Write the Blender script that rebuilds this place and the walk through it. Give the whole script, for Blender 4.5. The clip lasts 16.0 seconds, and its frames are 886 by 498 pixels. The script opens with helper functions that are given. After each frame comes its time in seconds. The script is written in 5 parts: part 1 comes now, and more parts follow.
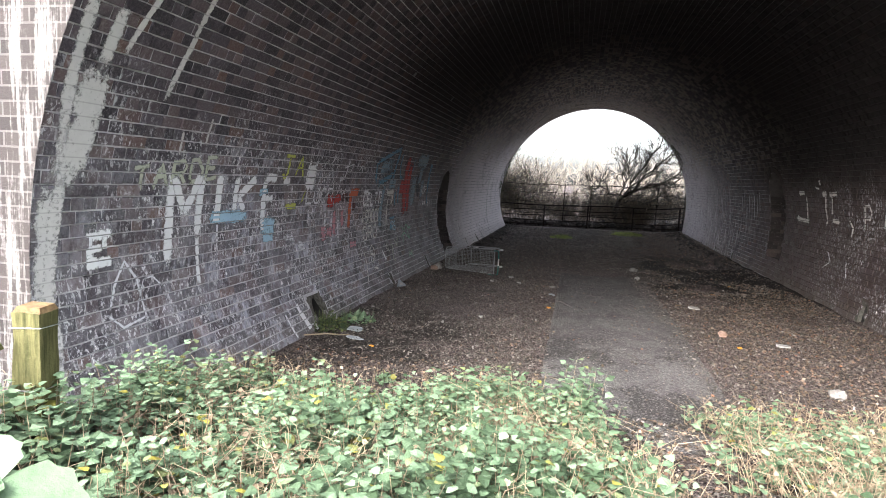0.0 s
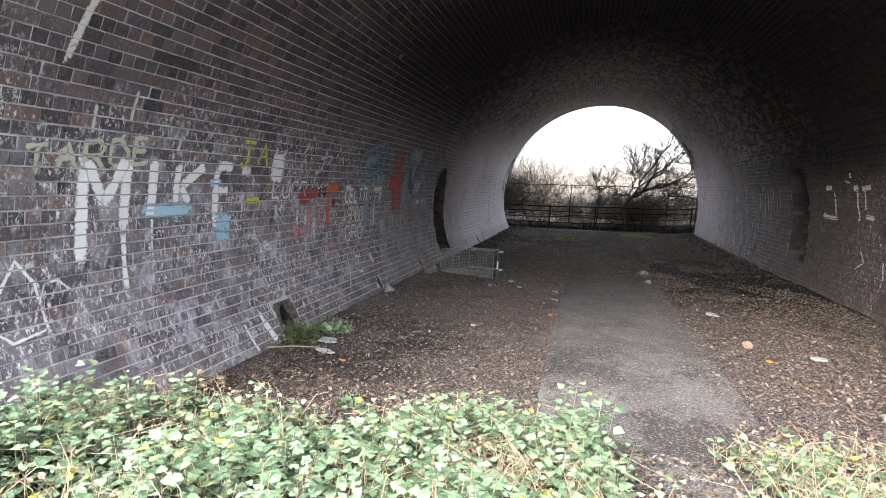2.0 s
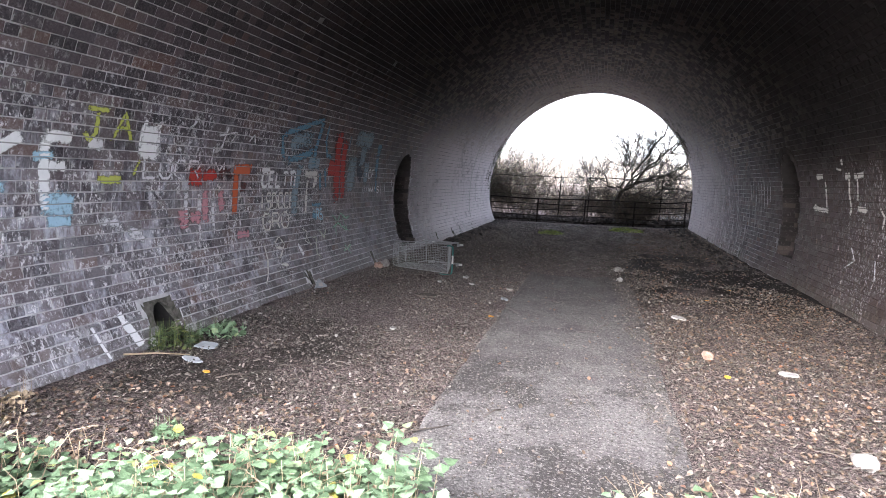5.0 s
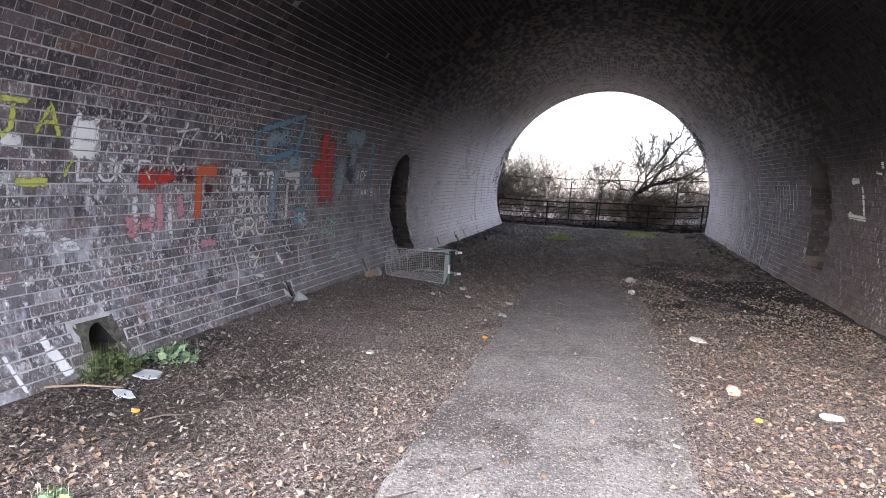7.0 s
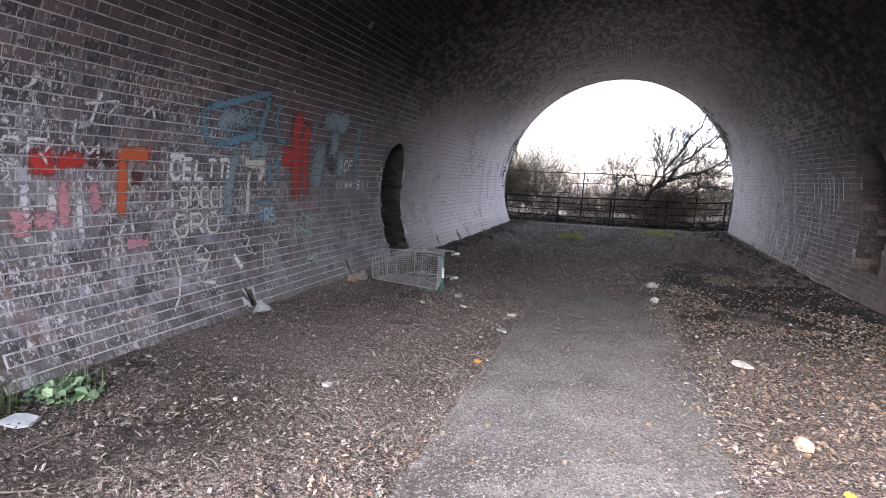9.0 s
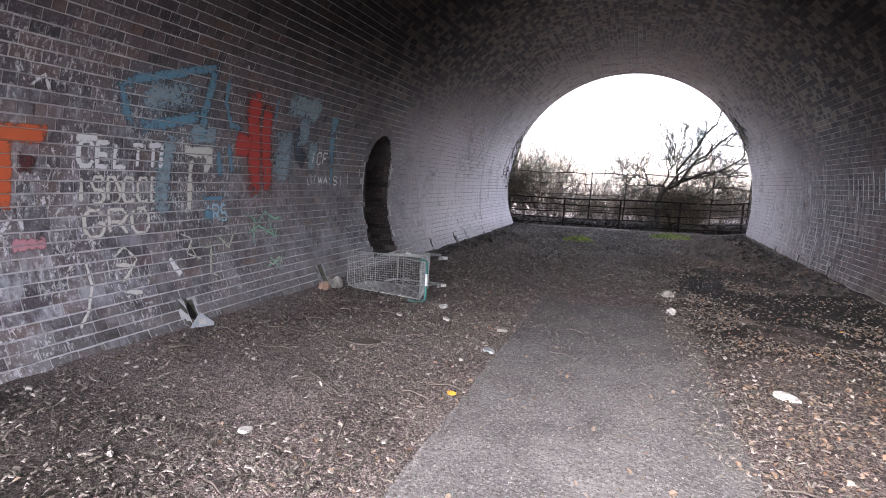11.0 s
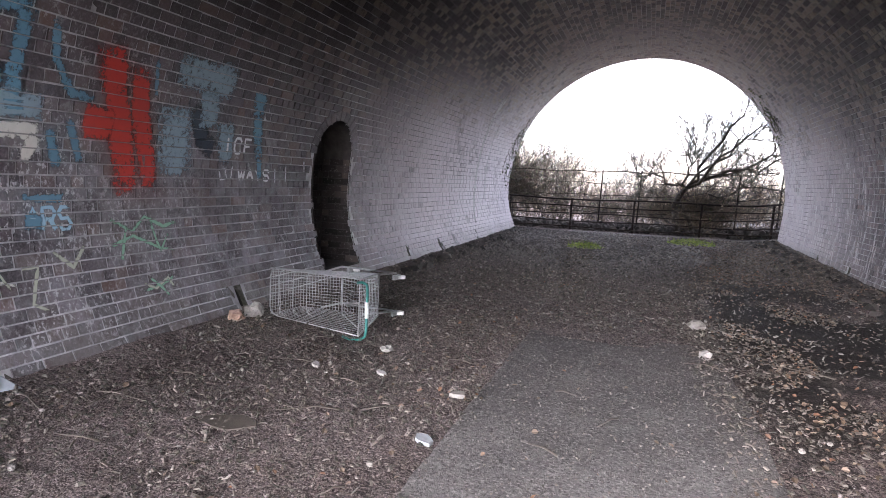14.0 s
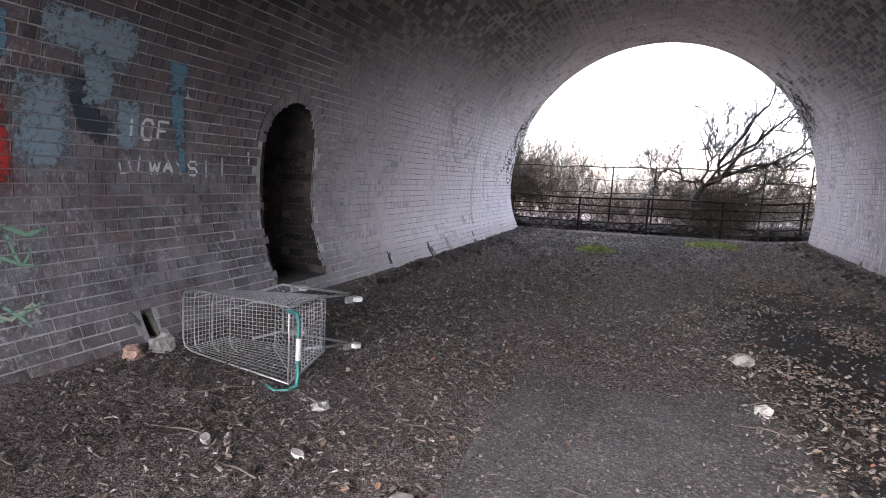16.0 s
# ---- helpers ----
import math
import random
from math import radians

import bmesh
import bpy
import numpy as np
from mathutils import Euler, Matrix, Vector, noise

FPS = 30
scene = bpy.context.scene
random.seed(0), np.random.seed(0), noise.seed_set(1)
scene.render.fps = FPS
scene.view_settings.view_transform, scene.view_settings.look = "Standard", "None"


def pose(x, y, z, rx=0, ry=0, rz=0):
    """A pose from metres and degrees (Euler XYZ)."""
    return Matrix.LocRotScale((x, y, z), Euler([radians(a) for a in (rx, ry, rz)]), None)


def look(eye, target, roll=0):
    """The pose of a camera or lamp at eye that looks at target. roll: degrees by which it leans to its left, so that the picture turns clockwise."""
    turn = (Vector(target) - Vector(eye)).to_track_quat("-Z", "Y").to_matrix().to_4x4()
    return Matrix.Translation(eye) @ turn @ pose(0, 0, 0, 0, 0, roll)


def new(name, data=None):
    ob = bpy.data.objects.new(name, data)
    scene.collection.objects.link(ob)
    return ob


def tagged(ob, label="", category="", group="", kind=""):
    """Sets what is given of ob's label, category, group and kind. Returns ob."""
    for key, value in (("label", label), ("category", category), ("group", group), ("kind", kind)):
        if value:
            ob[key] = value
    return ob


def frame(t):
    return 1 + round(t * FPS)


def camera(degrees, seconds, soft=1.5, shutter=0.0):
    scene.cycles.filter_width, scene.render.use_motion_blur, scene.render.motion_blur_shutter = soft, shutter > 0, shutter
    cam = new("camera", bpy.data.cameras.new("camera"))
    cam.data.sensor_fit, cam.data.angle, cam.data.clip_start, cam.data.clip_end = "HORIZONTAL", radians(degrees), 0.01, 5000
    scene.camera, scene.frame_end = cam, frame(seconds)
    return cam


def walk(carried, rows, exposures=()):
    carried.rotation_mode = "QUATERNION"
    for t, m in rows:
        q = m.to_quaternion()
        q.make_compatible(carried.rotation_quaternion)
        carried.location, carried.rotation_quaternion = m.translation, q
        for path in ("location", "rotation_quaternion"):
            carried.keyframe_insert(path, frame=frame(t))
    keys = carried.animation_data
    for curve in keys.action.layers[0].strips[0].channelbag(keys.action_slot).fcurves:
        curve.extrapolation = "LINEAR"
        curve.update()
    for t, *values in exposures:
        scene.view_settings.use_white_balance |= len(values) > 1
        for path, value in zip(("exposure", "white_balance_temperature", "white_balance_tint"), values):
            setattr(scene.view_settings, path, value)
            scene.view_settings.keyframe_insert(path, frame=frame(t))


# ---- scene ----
cam = camera(74.4, 16.0, 0.9)
PATH = [
    (0, (-0.009, 0.506, 1.662), (-0.443, 2.443, 1.42), 2.8),
    (0.5, (-0.033, 0.759, 1.655), (-0.467, 2.697, 1.418), 2.9),
    (1, (-0.035, 1.008, 1.605), (-0.476, 2.944, 1.365), 2.7),
    (1.5, (-0.081, 1.298, 1.528), (-0.537, 3.232, 1.297), 2.6),
    (2, (0.05, 1.462, 1.508), (-0.411, 3.394, 1.28), 2.5),
    (2.5, (0.269, 1.588, 1.503), (-0.193, 3.521, 1.284), 2.4),
    (3, (0.478, 1.766, 1.485), (0.01, 3.696, 1.253), 2.4),
    (3.5, (0.627, 2.065, 1.452), (0.138, 3.991, 1.219), 2.3),
    (4, (0.712, 2.245, 1.424), (0.226, 4.171, 1.185), 2.7),
    (4.5, (0.816, 2.513, 1.429), (0.326, 4.438, 1.197), 2.6),
    (4.7, (0.825, 2.6, 1.407), (0.342, 4.525, 1.159), 2.8),
    (6.8, (0.963, 3.483, 1.459), (0.438, 5.396, 1.209), 3.6),
    (7, (0.886, 3.6, 1.448), (0.359, 5.513, 1.199), 3.2),
    (7.5, (0.824, 3.88, 1.403), (0.281, 5.787, 1.144), 3.3),
    (8, (0.818, 4.223, 1.345), (0.27, 6.129, 1.088), 3.3),
    (8.5, (0.812, 4.547, 1.343), (0.263, 6.454, 1.091), 3.1),
    (9, (0.791, 4.914, 1.349), (0.228, 6.816, 1.089), 3.2),
    (9.2, (0.792, 5.038, 1.329), (0.235, 6.943, 1.077), 3.3),
    (11.3, (0.782, 6.289, 1.206), (0.183, 8.182, 0.96), 3.1),
    (11.5, (0.749, 6.446, 1.221), (0.148, 8.337, 0.973), 3.1),
    (12, (0.687, 6.742, 1.224), (0.085, 8.633, 0.982), 2.8),
    (12.5, (0.708, 7.072, 1.201), (0.096, 8.96, 0.953), 2.8),
    (13, (0.793, 7.461, 1.176), (0.174, 9.346, 0.927), 2.6),
    (13.5, (0.796, 7.836, 1.166), (0.171, 9.72, 0.919), 2.8),
    (14, (0.746, 8.158, 1.16), (0.113, 10.04, 0.914), 3.1),
    (14.5, (0.708, 8.492, 1.118), (0.073, 10.371, 0.867), 3.0),
    (15, (0.705, 8.819, 1.128), (0.058, 10.696, 0.884), 2.8),
    (15.5, (0.629, 9.2, 1.167), (-0.018, 11.075, 0.913), 3.1),
    (16, (0.586, 9.635, 1.117), (-0.072, 11.507, 0.866), 2.9),
]
EXPOSURES = [(0, 2.7, 6400, 10), (1.5, 2.95, 6400, 11), (3.5, 3.2, 6250, 13), (7, 3.55, 6100, 14), (12.5, 4.05, 6200, 16), (16, 4.15, 6200, 16)]
walk(cam, [(t, look(eye, target, roll)) for t, eye, target, roll in PATH], EXPOSURES)


# ---- world, sun, exposure ----
world = bpy.data.worlds.new("overcast_sky")
scene.world = world
world.use_nodes = True
wn = world.node_tree
sky = wn.nodes.new("ShaderNodeTexSky")
sky.sky_type, sky.sun_disc = "NISHITA", False
sky.sun_elevation, sky.sun_rotation = radians(38), radians(200)
sky.air_density, sky.dust_density, sky.ozone_density = 1.0, 5.0, 2.0
grey = wn.nodes.new("ShaderNodeHueSaturation")    # thin cloud greys the blue
grey.inputs["Saturation"].default_value = 0.35
wn.links.new(sky.outputs[0], grey.inputs["Color"])
wn.links.new(grey.outputs[0], wn.nodes["Background"].inputs[0])
wn.nodes["Background"].inputs[1].default_value = 0.15
sun = new("sun", bpy.data.lights.new("sun", "SUN"))
sun.data.energy, sun.data.angle, sun.data.color = 0.55, radians(50), (1.0, 0.97, 0.93)
sun.matrix_world = look((0, 0, 0), (math.sin(radians(-20)) * -0.79, math.cos(radians(20)) * 0.79, -0.62))

# ---- the plan, in metres ----
CX, CZ, RAD = 0.52, 0.85, 4.0          # the vault: a half circle
LOW, DIP = 2.4, 0.572                  # the left-hand wall curves in below it
LOW_R, DIP_R = 7.0, 0.196              # the right-hand wall stands steeper
Y0, Y1 = 3.6, 26.5                     # the two mouths of the tunnel
S_LOW = LOW * DIP
S_ALL = 2 * S_LOW + math.pi * RAD
COURSE, LONG = 0.096, 0.235             # a course and a brick with their joints
FENCE_Y = 27.15
rng = np.random.default_rng(7)


def profile(s, off=0.0):
    """A place on the lining, s metres round from the left foot, and off metres into the tunnel: x, z arrays."""
    s = np.asarray(s, float)
    a = np.where(s < S_LOW, DIP - s / LOW, 0)
    b = np.where(s > S_ALL - S_LOW, DIP_R - (S_ALL - s) / LOW_R, 0)
    c = np.clip((s - S_LOW) / RAD, 0, math.pi)
    r = RAD - off
    x = CX - r * np.cos(c)
    z = CZ + r * np.sin(c)
    rl = LOW - off
    x = np.where(s < S_LOW, CX - RAD + LOW - rl * np.cos(a), x)
    z = np.where(s < S_LOW, CZ - rl * np.sin(a), z)
    rr = LOW_R - off
    x = np.where(s > S_ALL - S_LOW, CX + RAD - LOW_R + rr * np.cos(b), x)
    z = np.where(s > S_ALL - S_LOW, CZ - rr * np.sin(b), z)
    return x, z


def bend(x, y):
    """The tunnel veers a little, and its right-hand wall draws in towards the far mouth."""
    x, y = np.asarray(x, float), np.asarray(y, float)
    return x + 0.15 * np.clip((y - 14) / 12, 0, 1) - 0.24 * np.clip((y - 15) / 11, 0, 1) * np.clip((x - CX) / RAD, 0, 1)


def s_of(z, right=False):
    """The way up the lining from the foot of one side at which it stands at height z."""
    low, dip = (LOW_R, DIP_R) if right else (LOW, DIP)
    if z < CZ:
        return low * (dip - math.asin((CZ - z) / low))
    return S_LOW + RAD * math.asin(min(1, (z - CZ) / RAD))


def ground_z(x, y):
    """The height of the ground."""
    x, y = np.asarray(x, float), np.asarray(y, float)
    t = np.clip((y - 0.2) / 6.6, 0, 1)
    z = 0.15 - 0.52 * t * t * (3 - 2 * t)
    u = np.clip((y - 17) / 10, 0, 1)
    z = z + u * (0.10 + 0.018 * (x - CX))
    z = z + 0.10 * np.clip((np.abs(x - CX) - 2.6) / 1.4, 0, 1) ** 2 * np.clip((y - 6) / 3, 0, 1) * np.where(x > CX, 1, 0.35)
    bank = np.clip((-2.2 - x) / 1.2, 0, 1) * np.clip((3.4 - y) / 0.6, 0, 1)
    z = z + 0.22 * bank
    far = np.clip((np.abs(x - CX) - 5.0) / 6, 0, 1)
    return z + far * np.where(y < 3.3, 2.2, 0.0)


# ---- building helpers ----
def mesh_from(name, verts, faces, smooth=False):
    me = bpy.data.meshes.new(name)
    me.from_pydata([tuple(v) for v in verts], [], [tuple(f) for f in faces])
    if smooth:
        me.shade_smooth()
    me.update()
    return me


def thing(name, label, category, m=None, group="", kind=""):
    ob = new(name)
    ob.empty_display_size = 0.1
    if m is not None:
        ob.matrix_world = m
    return tagged(ob, label, category, group, kind)


def part(name, data, material, parent=None, label=""):
    """Links a bmesh or a mesh as one object, under its thing."""
    if isinstance(data, bmesh.types.BMesh):
        me = bpy.data.meshes.new(name)
        data.to_mesh(me)
        data.free()
        data = me
    if material and not data.materials:
        data.materials.append(material)
    ob = new(name, data)
    if parent:
        ob.parent = parent
    if label:
        ob["label"] = label
    return ob


class Soup:
    """Vertices and faces gathered for one mesh."""

    def __init__(self):
        self.v, self.f = [], []

    def add(self, verts, faces):
        n = len(self.v)
        self.v.extend(verts)
        self.f.extend([tuple(i + n for i in f) for f in faces])

    def tube(self, pts, r0, r1=None, sides=6, caps=True):
        pts = [Vector(p) for p in pts]
        r1 = r0 if r1 is None else r1
        rings, last = [], None
        for i, p in enumerate(pts):
            d = (pts[min(i + 1, len(pts) - 1)] - pts[max(i - 1, 0)]).normalized()
            ref = Vector((0, 0, 1)) if abs(d.z) < 0.9 else Vector((1, 0, 0))
            if last is not None:
                ref = last
            a = (ref - d * ref.dot(d)).normalized()
            last = a
            b = d.cross(a)
            r = r0 + (r1 - r0) * i / max(1, len(pts) - 1)
            rings.append([p + a * (r * math.cos(2 * math.pi * k / sides)) + b * (r * math.sin(2 * math.pi * k / sides)) for k in range(sides)])
        verts = [v for ring in rings for v in ring]
        faces = [(i * sides + k, i * sides + (k + 1) % sides, (i + 1) * sides + (k + 1) % sides, (i + 1) * sides + k)
                 for i in range(len(pts) - 1) for k in range(sides)]
        if caps:
            faces += [tuple(range(sides))[::-1], tuple(range(len(verts) - sides, len(verts)))]
        self.add(verts, faces)
        return self

    def box(self, m, sx, sy, sz, taper=0.0):
        v = [m @ Vector((x * sx / 2 * (1 - taper * (z > 0)), y * sy / 2 * (1 - taper * (z > 0)), z * sz / 2)) for z in (-1, 1) for x, y in ((-1, -1), (1, -1), (1, 1), (-1, 1))]
        self.add(v, [(3, 2, 1, 0), (4, 5, 6, 7), (0, 1, 5, 4), (1, 2, 6, 5), (2, 3, 7, 6), (3, 0, 4, 7)])
        return self

    def mesh(self, name, smooth=False):
        return mesh_from(name, self.v, self.f, smooth)


# ---- materials ----
class Nodes:
    """A short hand for writing node materials."""

    def __init__(self, name):
        self.mat = bpy.data.materials.new(name)
        self.mat.use_nodes = True
        self.t = self.mat.node_tree
        self.bsdf = self.t.nodes["Principled BSDF"]
        self.pos = self.t.nodes.new("ShaderNodeNewGeometry").outputs["Position"]

    def put(self, socket, value):
        if isinstance(value, bpy.types.NodeSocket):
            self.t.links.new(value, socket)
        elif isinstance(value, tuple) and len(value) == 3 and socket.type == "RGBA":
            socket.default_value = (*value, 1)
        else:
            socket.default_value = value

    def noise(self, scale, detail=4, rough=0.6, vec=None, stretch=None):
        n = self.t.nodes.new("ShaderNodeTexNoise")
        n.inputs["Scale"].default_value, n.inputs["Detail"].default_value, n.inputs["Roughness"].default_value = scale, detail, rough
        v = self.pos if vec is None else vec
        if stretch:
            mp = self.t.nodes.new("ShaderNodeMapping")
            mp.inputs["Scale"].default_value = stretch
            self.t.links.new(v, mp.inputs["Vector"])
            v = mp.outputs[0]
        self.t.links.new(v, n.inputs["Vector"])
        return n.outputs["Fac"]

    def math(self, op, a, b=0.0, c=0.0, clamp=False):
        n = self.t.nodes.new("ShaderNodeMath")
        n.operation, n.use_clamp = op, clamp
        for s, v in zip(n.inputs, (a, b, c)):
            self.put(s, v)
        return n.outputs[0]

    def step(self, v, lo, hi):
        n = self.t.nodes.new("ShaderNodeMapRange")
        n.interpolation_type = "SMOOTHSTEP"
        self.put(n.inputs[0], v)
        n.inputs[1].default_value, n.inputs[2].default_value = lo, hi
        return n.outputs[0]

    def mix(self, fac, a, b):
        n = self.t.nodes.new("ShaderNodeMix")
        n.data_type = "RGBA"
        self.put(n.inputs[0], fac)
        self.put(n.inputs[6], a)
        self.put(n.inputs[7], b)
        return n.outputs[2]

    def ramp(self, fac, *stops):
        n = self.t.nodes.new("ShaderNodeValToRGB")
        while len(n.color_ramp.elements) < len(stops):
            n.color_ramp.elements.new(0.5)
        for e, (p, c) in zip(n.color_ramp.elements, stops):
            e.position, e.color = p, (*c, 1)
        self.put(n.inputs[0], fac)
        return n.outputs[0]

    def xyz(self):
        n = self.t.nodes.new("ShaderNodeSeparateXYZ")
        self.t.links.new(self.pos, n.inputs[0])
        return n.outputs

    def island(self):
        return self.t.nodes.new("ShaderNodeNewGeometry").outputs["Random Per Island"]

    def each(self):
        return self.t.nodes.new("ShaderNodeObjectInfo").outputs["Random"]

    def done(self, color, rough=0.8, bump=None, depth=0.01, metal=0.0, spec=0.5, alpha=None):
        self.put(self.bsdf.inputs["Base Color"], color)
        self.put(self.bsdf.inputs["Roughness"], rough)
        self.bsdf.inputs["Metallic"].default_value = metal
        self.bsdf.inputs["Specular IOR Level"].default_value = spec
        if alpha is not None:
            self.put(self.bsdf.inputs["Alpha"], alpha)
        if bump is not None:
            b = self.t.nodes.new("ShaderNodeBump")
            b.inputs["Distance"].default_value = depth
            self.put(b.inputs["Height"], bump)
            self.t.links.new(b.outputs[0], self.bsdf.inputs["Normal"])
        return self.mat


def brick_material(name, single):
    """Dark engineering brick, glossy where cleaner, hazed with old whitewash, lime and sooty painted shade."""
    n = Nodes(name)
    r = n.each() if single else n.island()
    x, y, z = n.xyz()
    base = n.ramp(r, (0.0, (0.026, 0.023, 0.030)), (0.45, (0.056, 0.046, 0.056)), (0.75, (0.100, 0.077, 0.085)), (0.94, (0.110, 0.074, 0.072)), (1.0, (0.13, 0.072, 0.058)))
    base = n.mix(n.math("MULTIPLY", n.step(n.noise(48, 6, 0.75), 0.44, 0.66), 0.30), base, (0.26, 0.23, 0.24))
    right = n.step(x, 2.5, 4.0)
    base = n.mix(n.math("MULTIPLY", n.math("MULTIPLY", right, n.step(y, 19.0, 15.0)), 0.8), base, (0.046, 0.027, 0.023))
    brown = n.math("MULTIPLY", n.step(y, 9.0, 12.0), n.step(y, 17.0, 14.5))
    base = n.mix(n.math("MULTIPLY", brown, 0.18), base, (0.080, 0.062, 0.050))
    r2 = n.math("FRACT", n.math("MULTIPLY", r, 37.0))
    base = n.mix(n.math("MULTIPLY", n.step(r2, 0.70, 1.0), 0.16), base, (0.26, 0.22, 0.25))
    haze = n.math("MULTIPLY", n.step(n.noise(3.0, 6, 0.7), 0.36, 0.66), n.math("MULTIPLY", n.step(z, 2.0, 1.0), n.step(x, 0.0, -2.5)))
    base = n.mix(n.math("MULTIPLY", haze, 0.30), base, (0.42, 0.40, 0.43))
    # worn whitewash in flaking, streaky patches on the lower side wall
    band = n.math("MULTIPLY", n.step(z, 2.3, 1.2), n.step(x, 0.0, -2.5))
    near = n.math("MULTIPLY", n.math("MULTIPLY", n.step(y, 11.5, 8.0), n.step(y, 4.2, 6.2)), band)
    flakes = n.math("ADD", n.math("MULTIPLY", n.noise(2.4, 6, 0.7), 0.8), n.math("MULTIPLY", n.noise(16, 5, 0.75, None, (1, 1, 0.4)), 0.7))
    flakes = n.math("ADD", flakes, n.math("MULTIPLY", r2, 0.16))
    wash = n.math("MULTIPLY", n.step(flakes, 0.80, 1.06), n.math("ADD", n.math("MULTIPLY", near, 0.50), n.math("MULTIPLY", band, 0.15)))
    base = n.mix(wash, base, (0.60, 0.61, 0.70))
    flecks = n.math("MULTIPLY", n.step(n.noise(30, 6, 0.8, None, (1, 1, 0.6)), 0.54, 0.58), n.step(n.noise(1.7, 4, 0.6), 0.40, 0.56))
    base = n.mix(n.math("MULTIPLY", flecks, n.math("MULTIPLY", n.math("MULTIPLY", n.step(z, 2.8, 1.5), n.step(y, 14.5, 9.5)), 0.85)), base, (0.74, 0.73, 0.76))
    chips = n.math("MULTIPLY", n.step(n.noise(11, 6, 0.8, None, (1, 1, 0.7)), 0.565, 0.60), n.math("MULTIPLY", n.step(n.noise(0.9, 3), 0.42, 0.58), n.math("MAXIMUM", near, n.math("MULTIPLY", band, 0.35))))
    base = n.mix(n.math("MULTIPLY", chips, 0.8), base, (0.76, 0.75, 0.77))
    # lime run down through the joints
    lime = n.step(n.noise(2.2, 6, 0.7, None, (1.6, 1.6, 0.18)), 0.60, 0.78)
    base = n.mix(n.math("MULTIPLY", lime, 0.30), base, (0.50, 0.48, 0.50))
    # paler towards the far mouth: limewash, with skylight from it painted in
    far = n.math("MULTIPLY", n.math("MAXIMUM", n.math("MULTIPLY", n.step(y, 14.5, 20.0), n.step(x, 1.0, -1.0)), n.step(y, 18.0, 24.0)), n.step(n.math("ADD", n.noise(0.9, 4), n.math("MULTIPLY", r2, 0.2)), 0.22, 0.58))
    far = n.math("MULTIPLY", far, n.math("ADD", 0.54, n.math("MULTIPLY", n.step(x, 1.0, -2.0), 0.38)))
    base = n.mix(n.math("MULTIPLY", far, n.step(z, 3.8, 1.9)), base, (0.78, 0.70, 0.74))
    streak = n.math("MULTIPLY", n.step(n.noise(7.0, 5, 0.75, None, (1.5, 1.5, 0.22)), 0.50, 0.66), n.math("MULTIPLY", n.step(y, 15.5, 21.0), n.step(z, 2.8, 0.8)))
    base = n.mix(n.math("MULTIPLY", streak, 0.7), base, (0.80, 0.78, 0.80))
    # pale band round the far mouth, its daylight put into the brick colour
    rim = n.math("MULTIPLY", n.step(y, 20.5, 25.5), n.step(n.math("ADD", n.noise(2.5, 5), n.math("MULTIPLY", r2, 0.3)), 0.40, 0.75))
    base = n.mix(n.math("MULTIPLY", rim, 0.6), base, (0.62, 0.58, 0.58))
    # damp at the foot; a sooty crown, with its shade painted in as well
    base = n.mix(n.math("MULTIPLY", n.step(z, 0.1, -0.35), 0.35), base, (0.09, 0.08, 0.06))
    soot_shade = n.math("MAXIMUM", n.math("MULTIPLY", n.step(z, 2.0, 3.3), n.step(y, 21.0, 13.0)), n.math("MULTIPLY", n.math("MULTIPLY", n.step(z, 1.4, 2.4), n.step(x, 1.0, 3.0)), n.step(y, 20.0, 13.0)))
    # eased on the left by the near mouth
    near_left = n.math("MULTIPLY", n.step(y, 11.0, 6.5), n.step(x, 0.6, -1.4))
    soot_shade = n.math("MULTIPLY", soot_shade, n.math("SUBTRACT", 1.0, n.math("MULTIPLY", near_left, 0.95)))
    base = n.mix(n.math("MULTIPLY", soot_shade, 0.88), base, (0.010, 0.009, 0.009))
    # single bricks tinted paler tan, more of them towards the far mouth
    spot = n.math("MULTIPLY", n.step(r, 0.52, 0.72), n.math("MULTIPLY", n.step(y, 12.0, 20.0), n.step(z, 1.8, 2.8)))
    spot = n.math("MULTIPLY", spot, n.step(n.noise(11, 5, 0.7), 0.32, 0.52))
    base = n.mix(n.math("MULTIPLY", spot, 0.65), base, (0.36, 0.31, 0.26))
    rough = n.math("ADD", n.math("MULTIPLY", n.noise(14, 4), 0.30), n.math("ADD", n.math("ADD", 0.30, n.math("MULTIPLY", r2, 0.28)), n.math("MULTIPLY", n.math("MULTIPLY", soot_shade, n.step(y, 20.0, 14.0)), 0.5)))
    return n.done(base, rough, n.math("ADD", n.noise(120, 4), n.math("MULTIPLY", n.noise(25, 3), 1.5)), 0.004, spec=0.30)


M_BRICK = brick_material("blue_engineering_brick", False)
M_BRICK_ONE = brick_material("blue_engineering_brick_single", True)


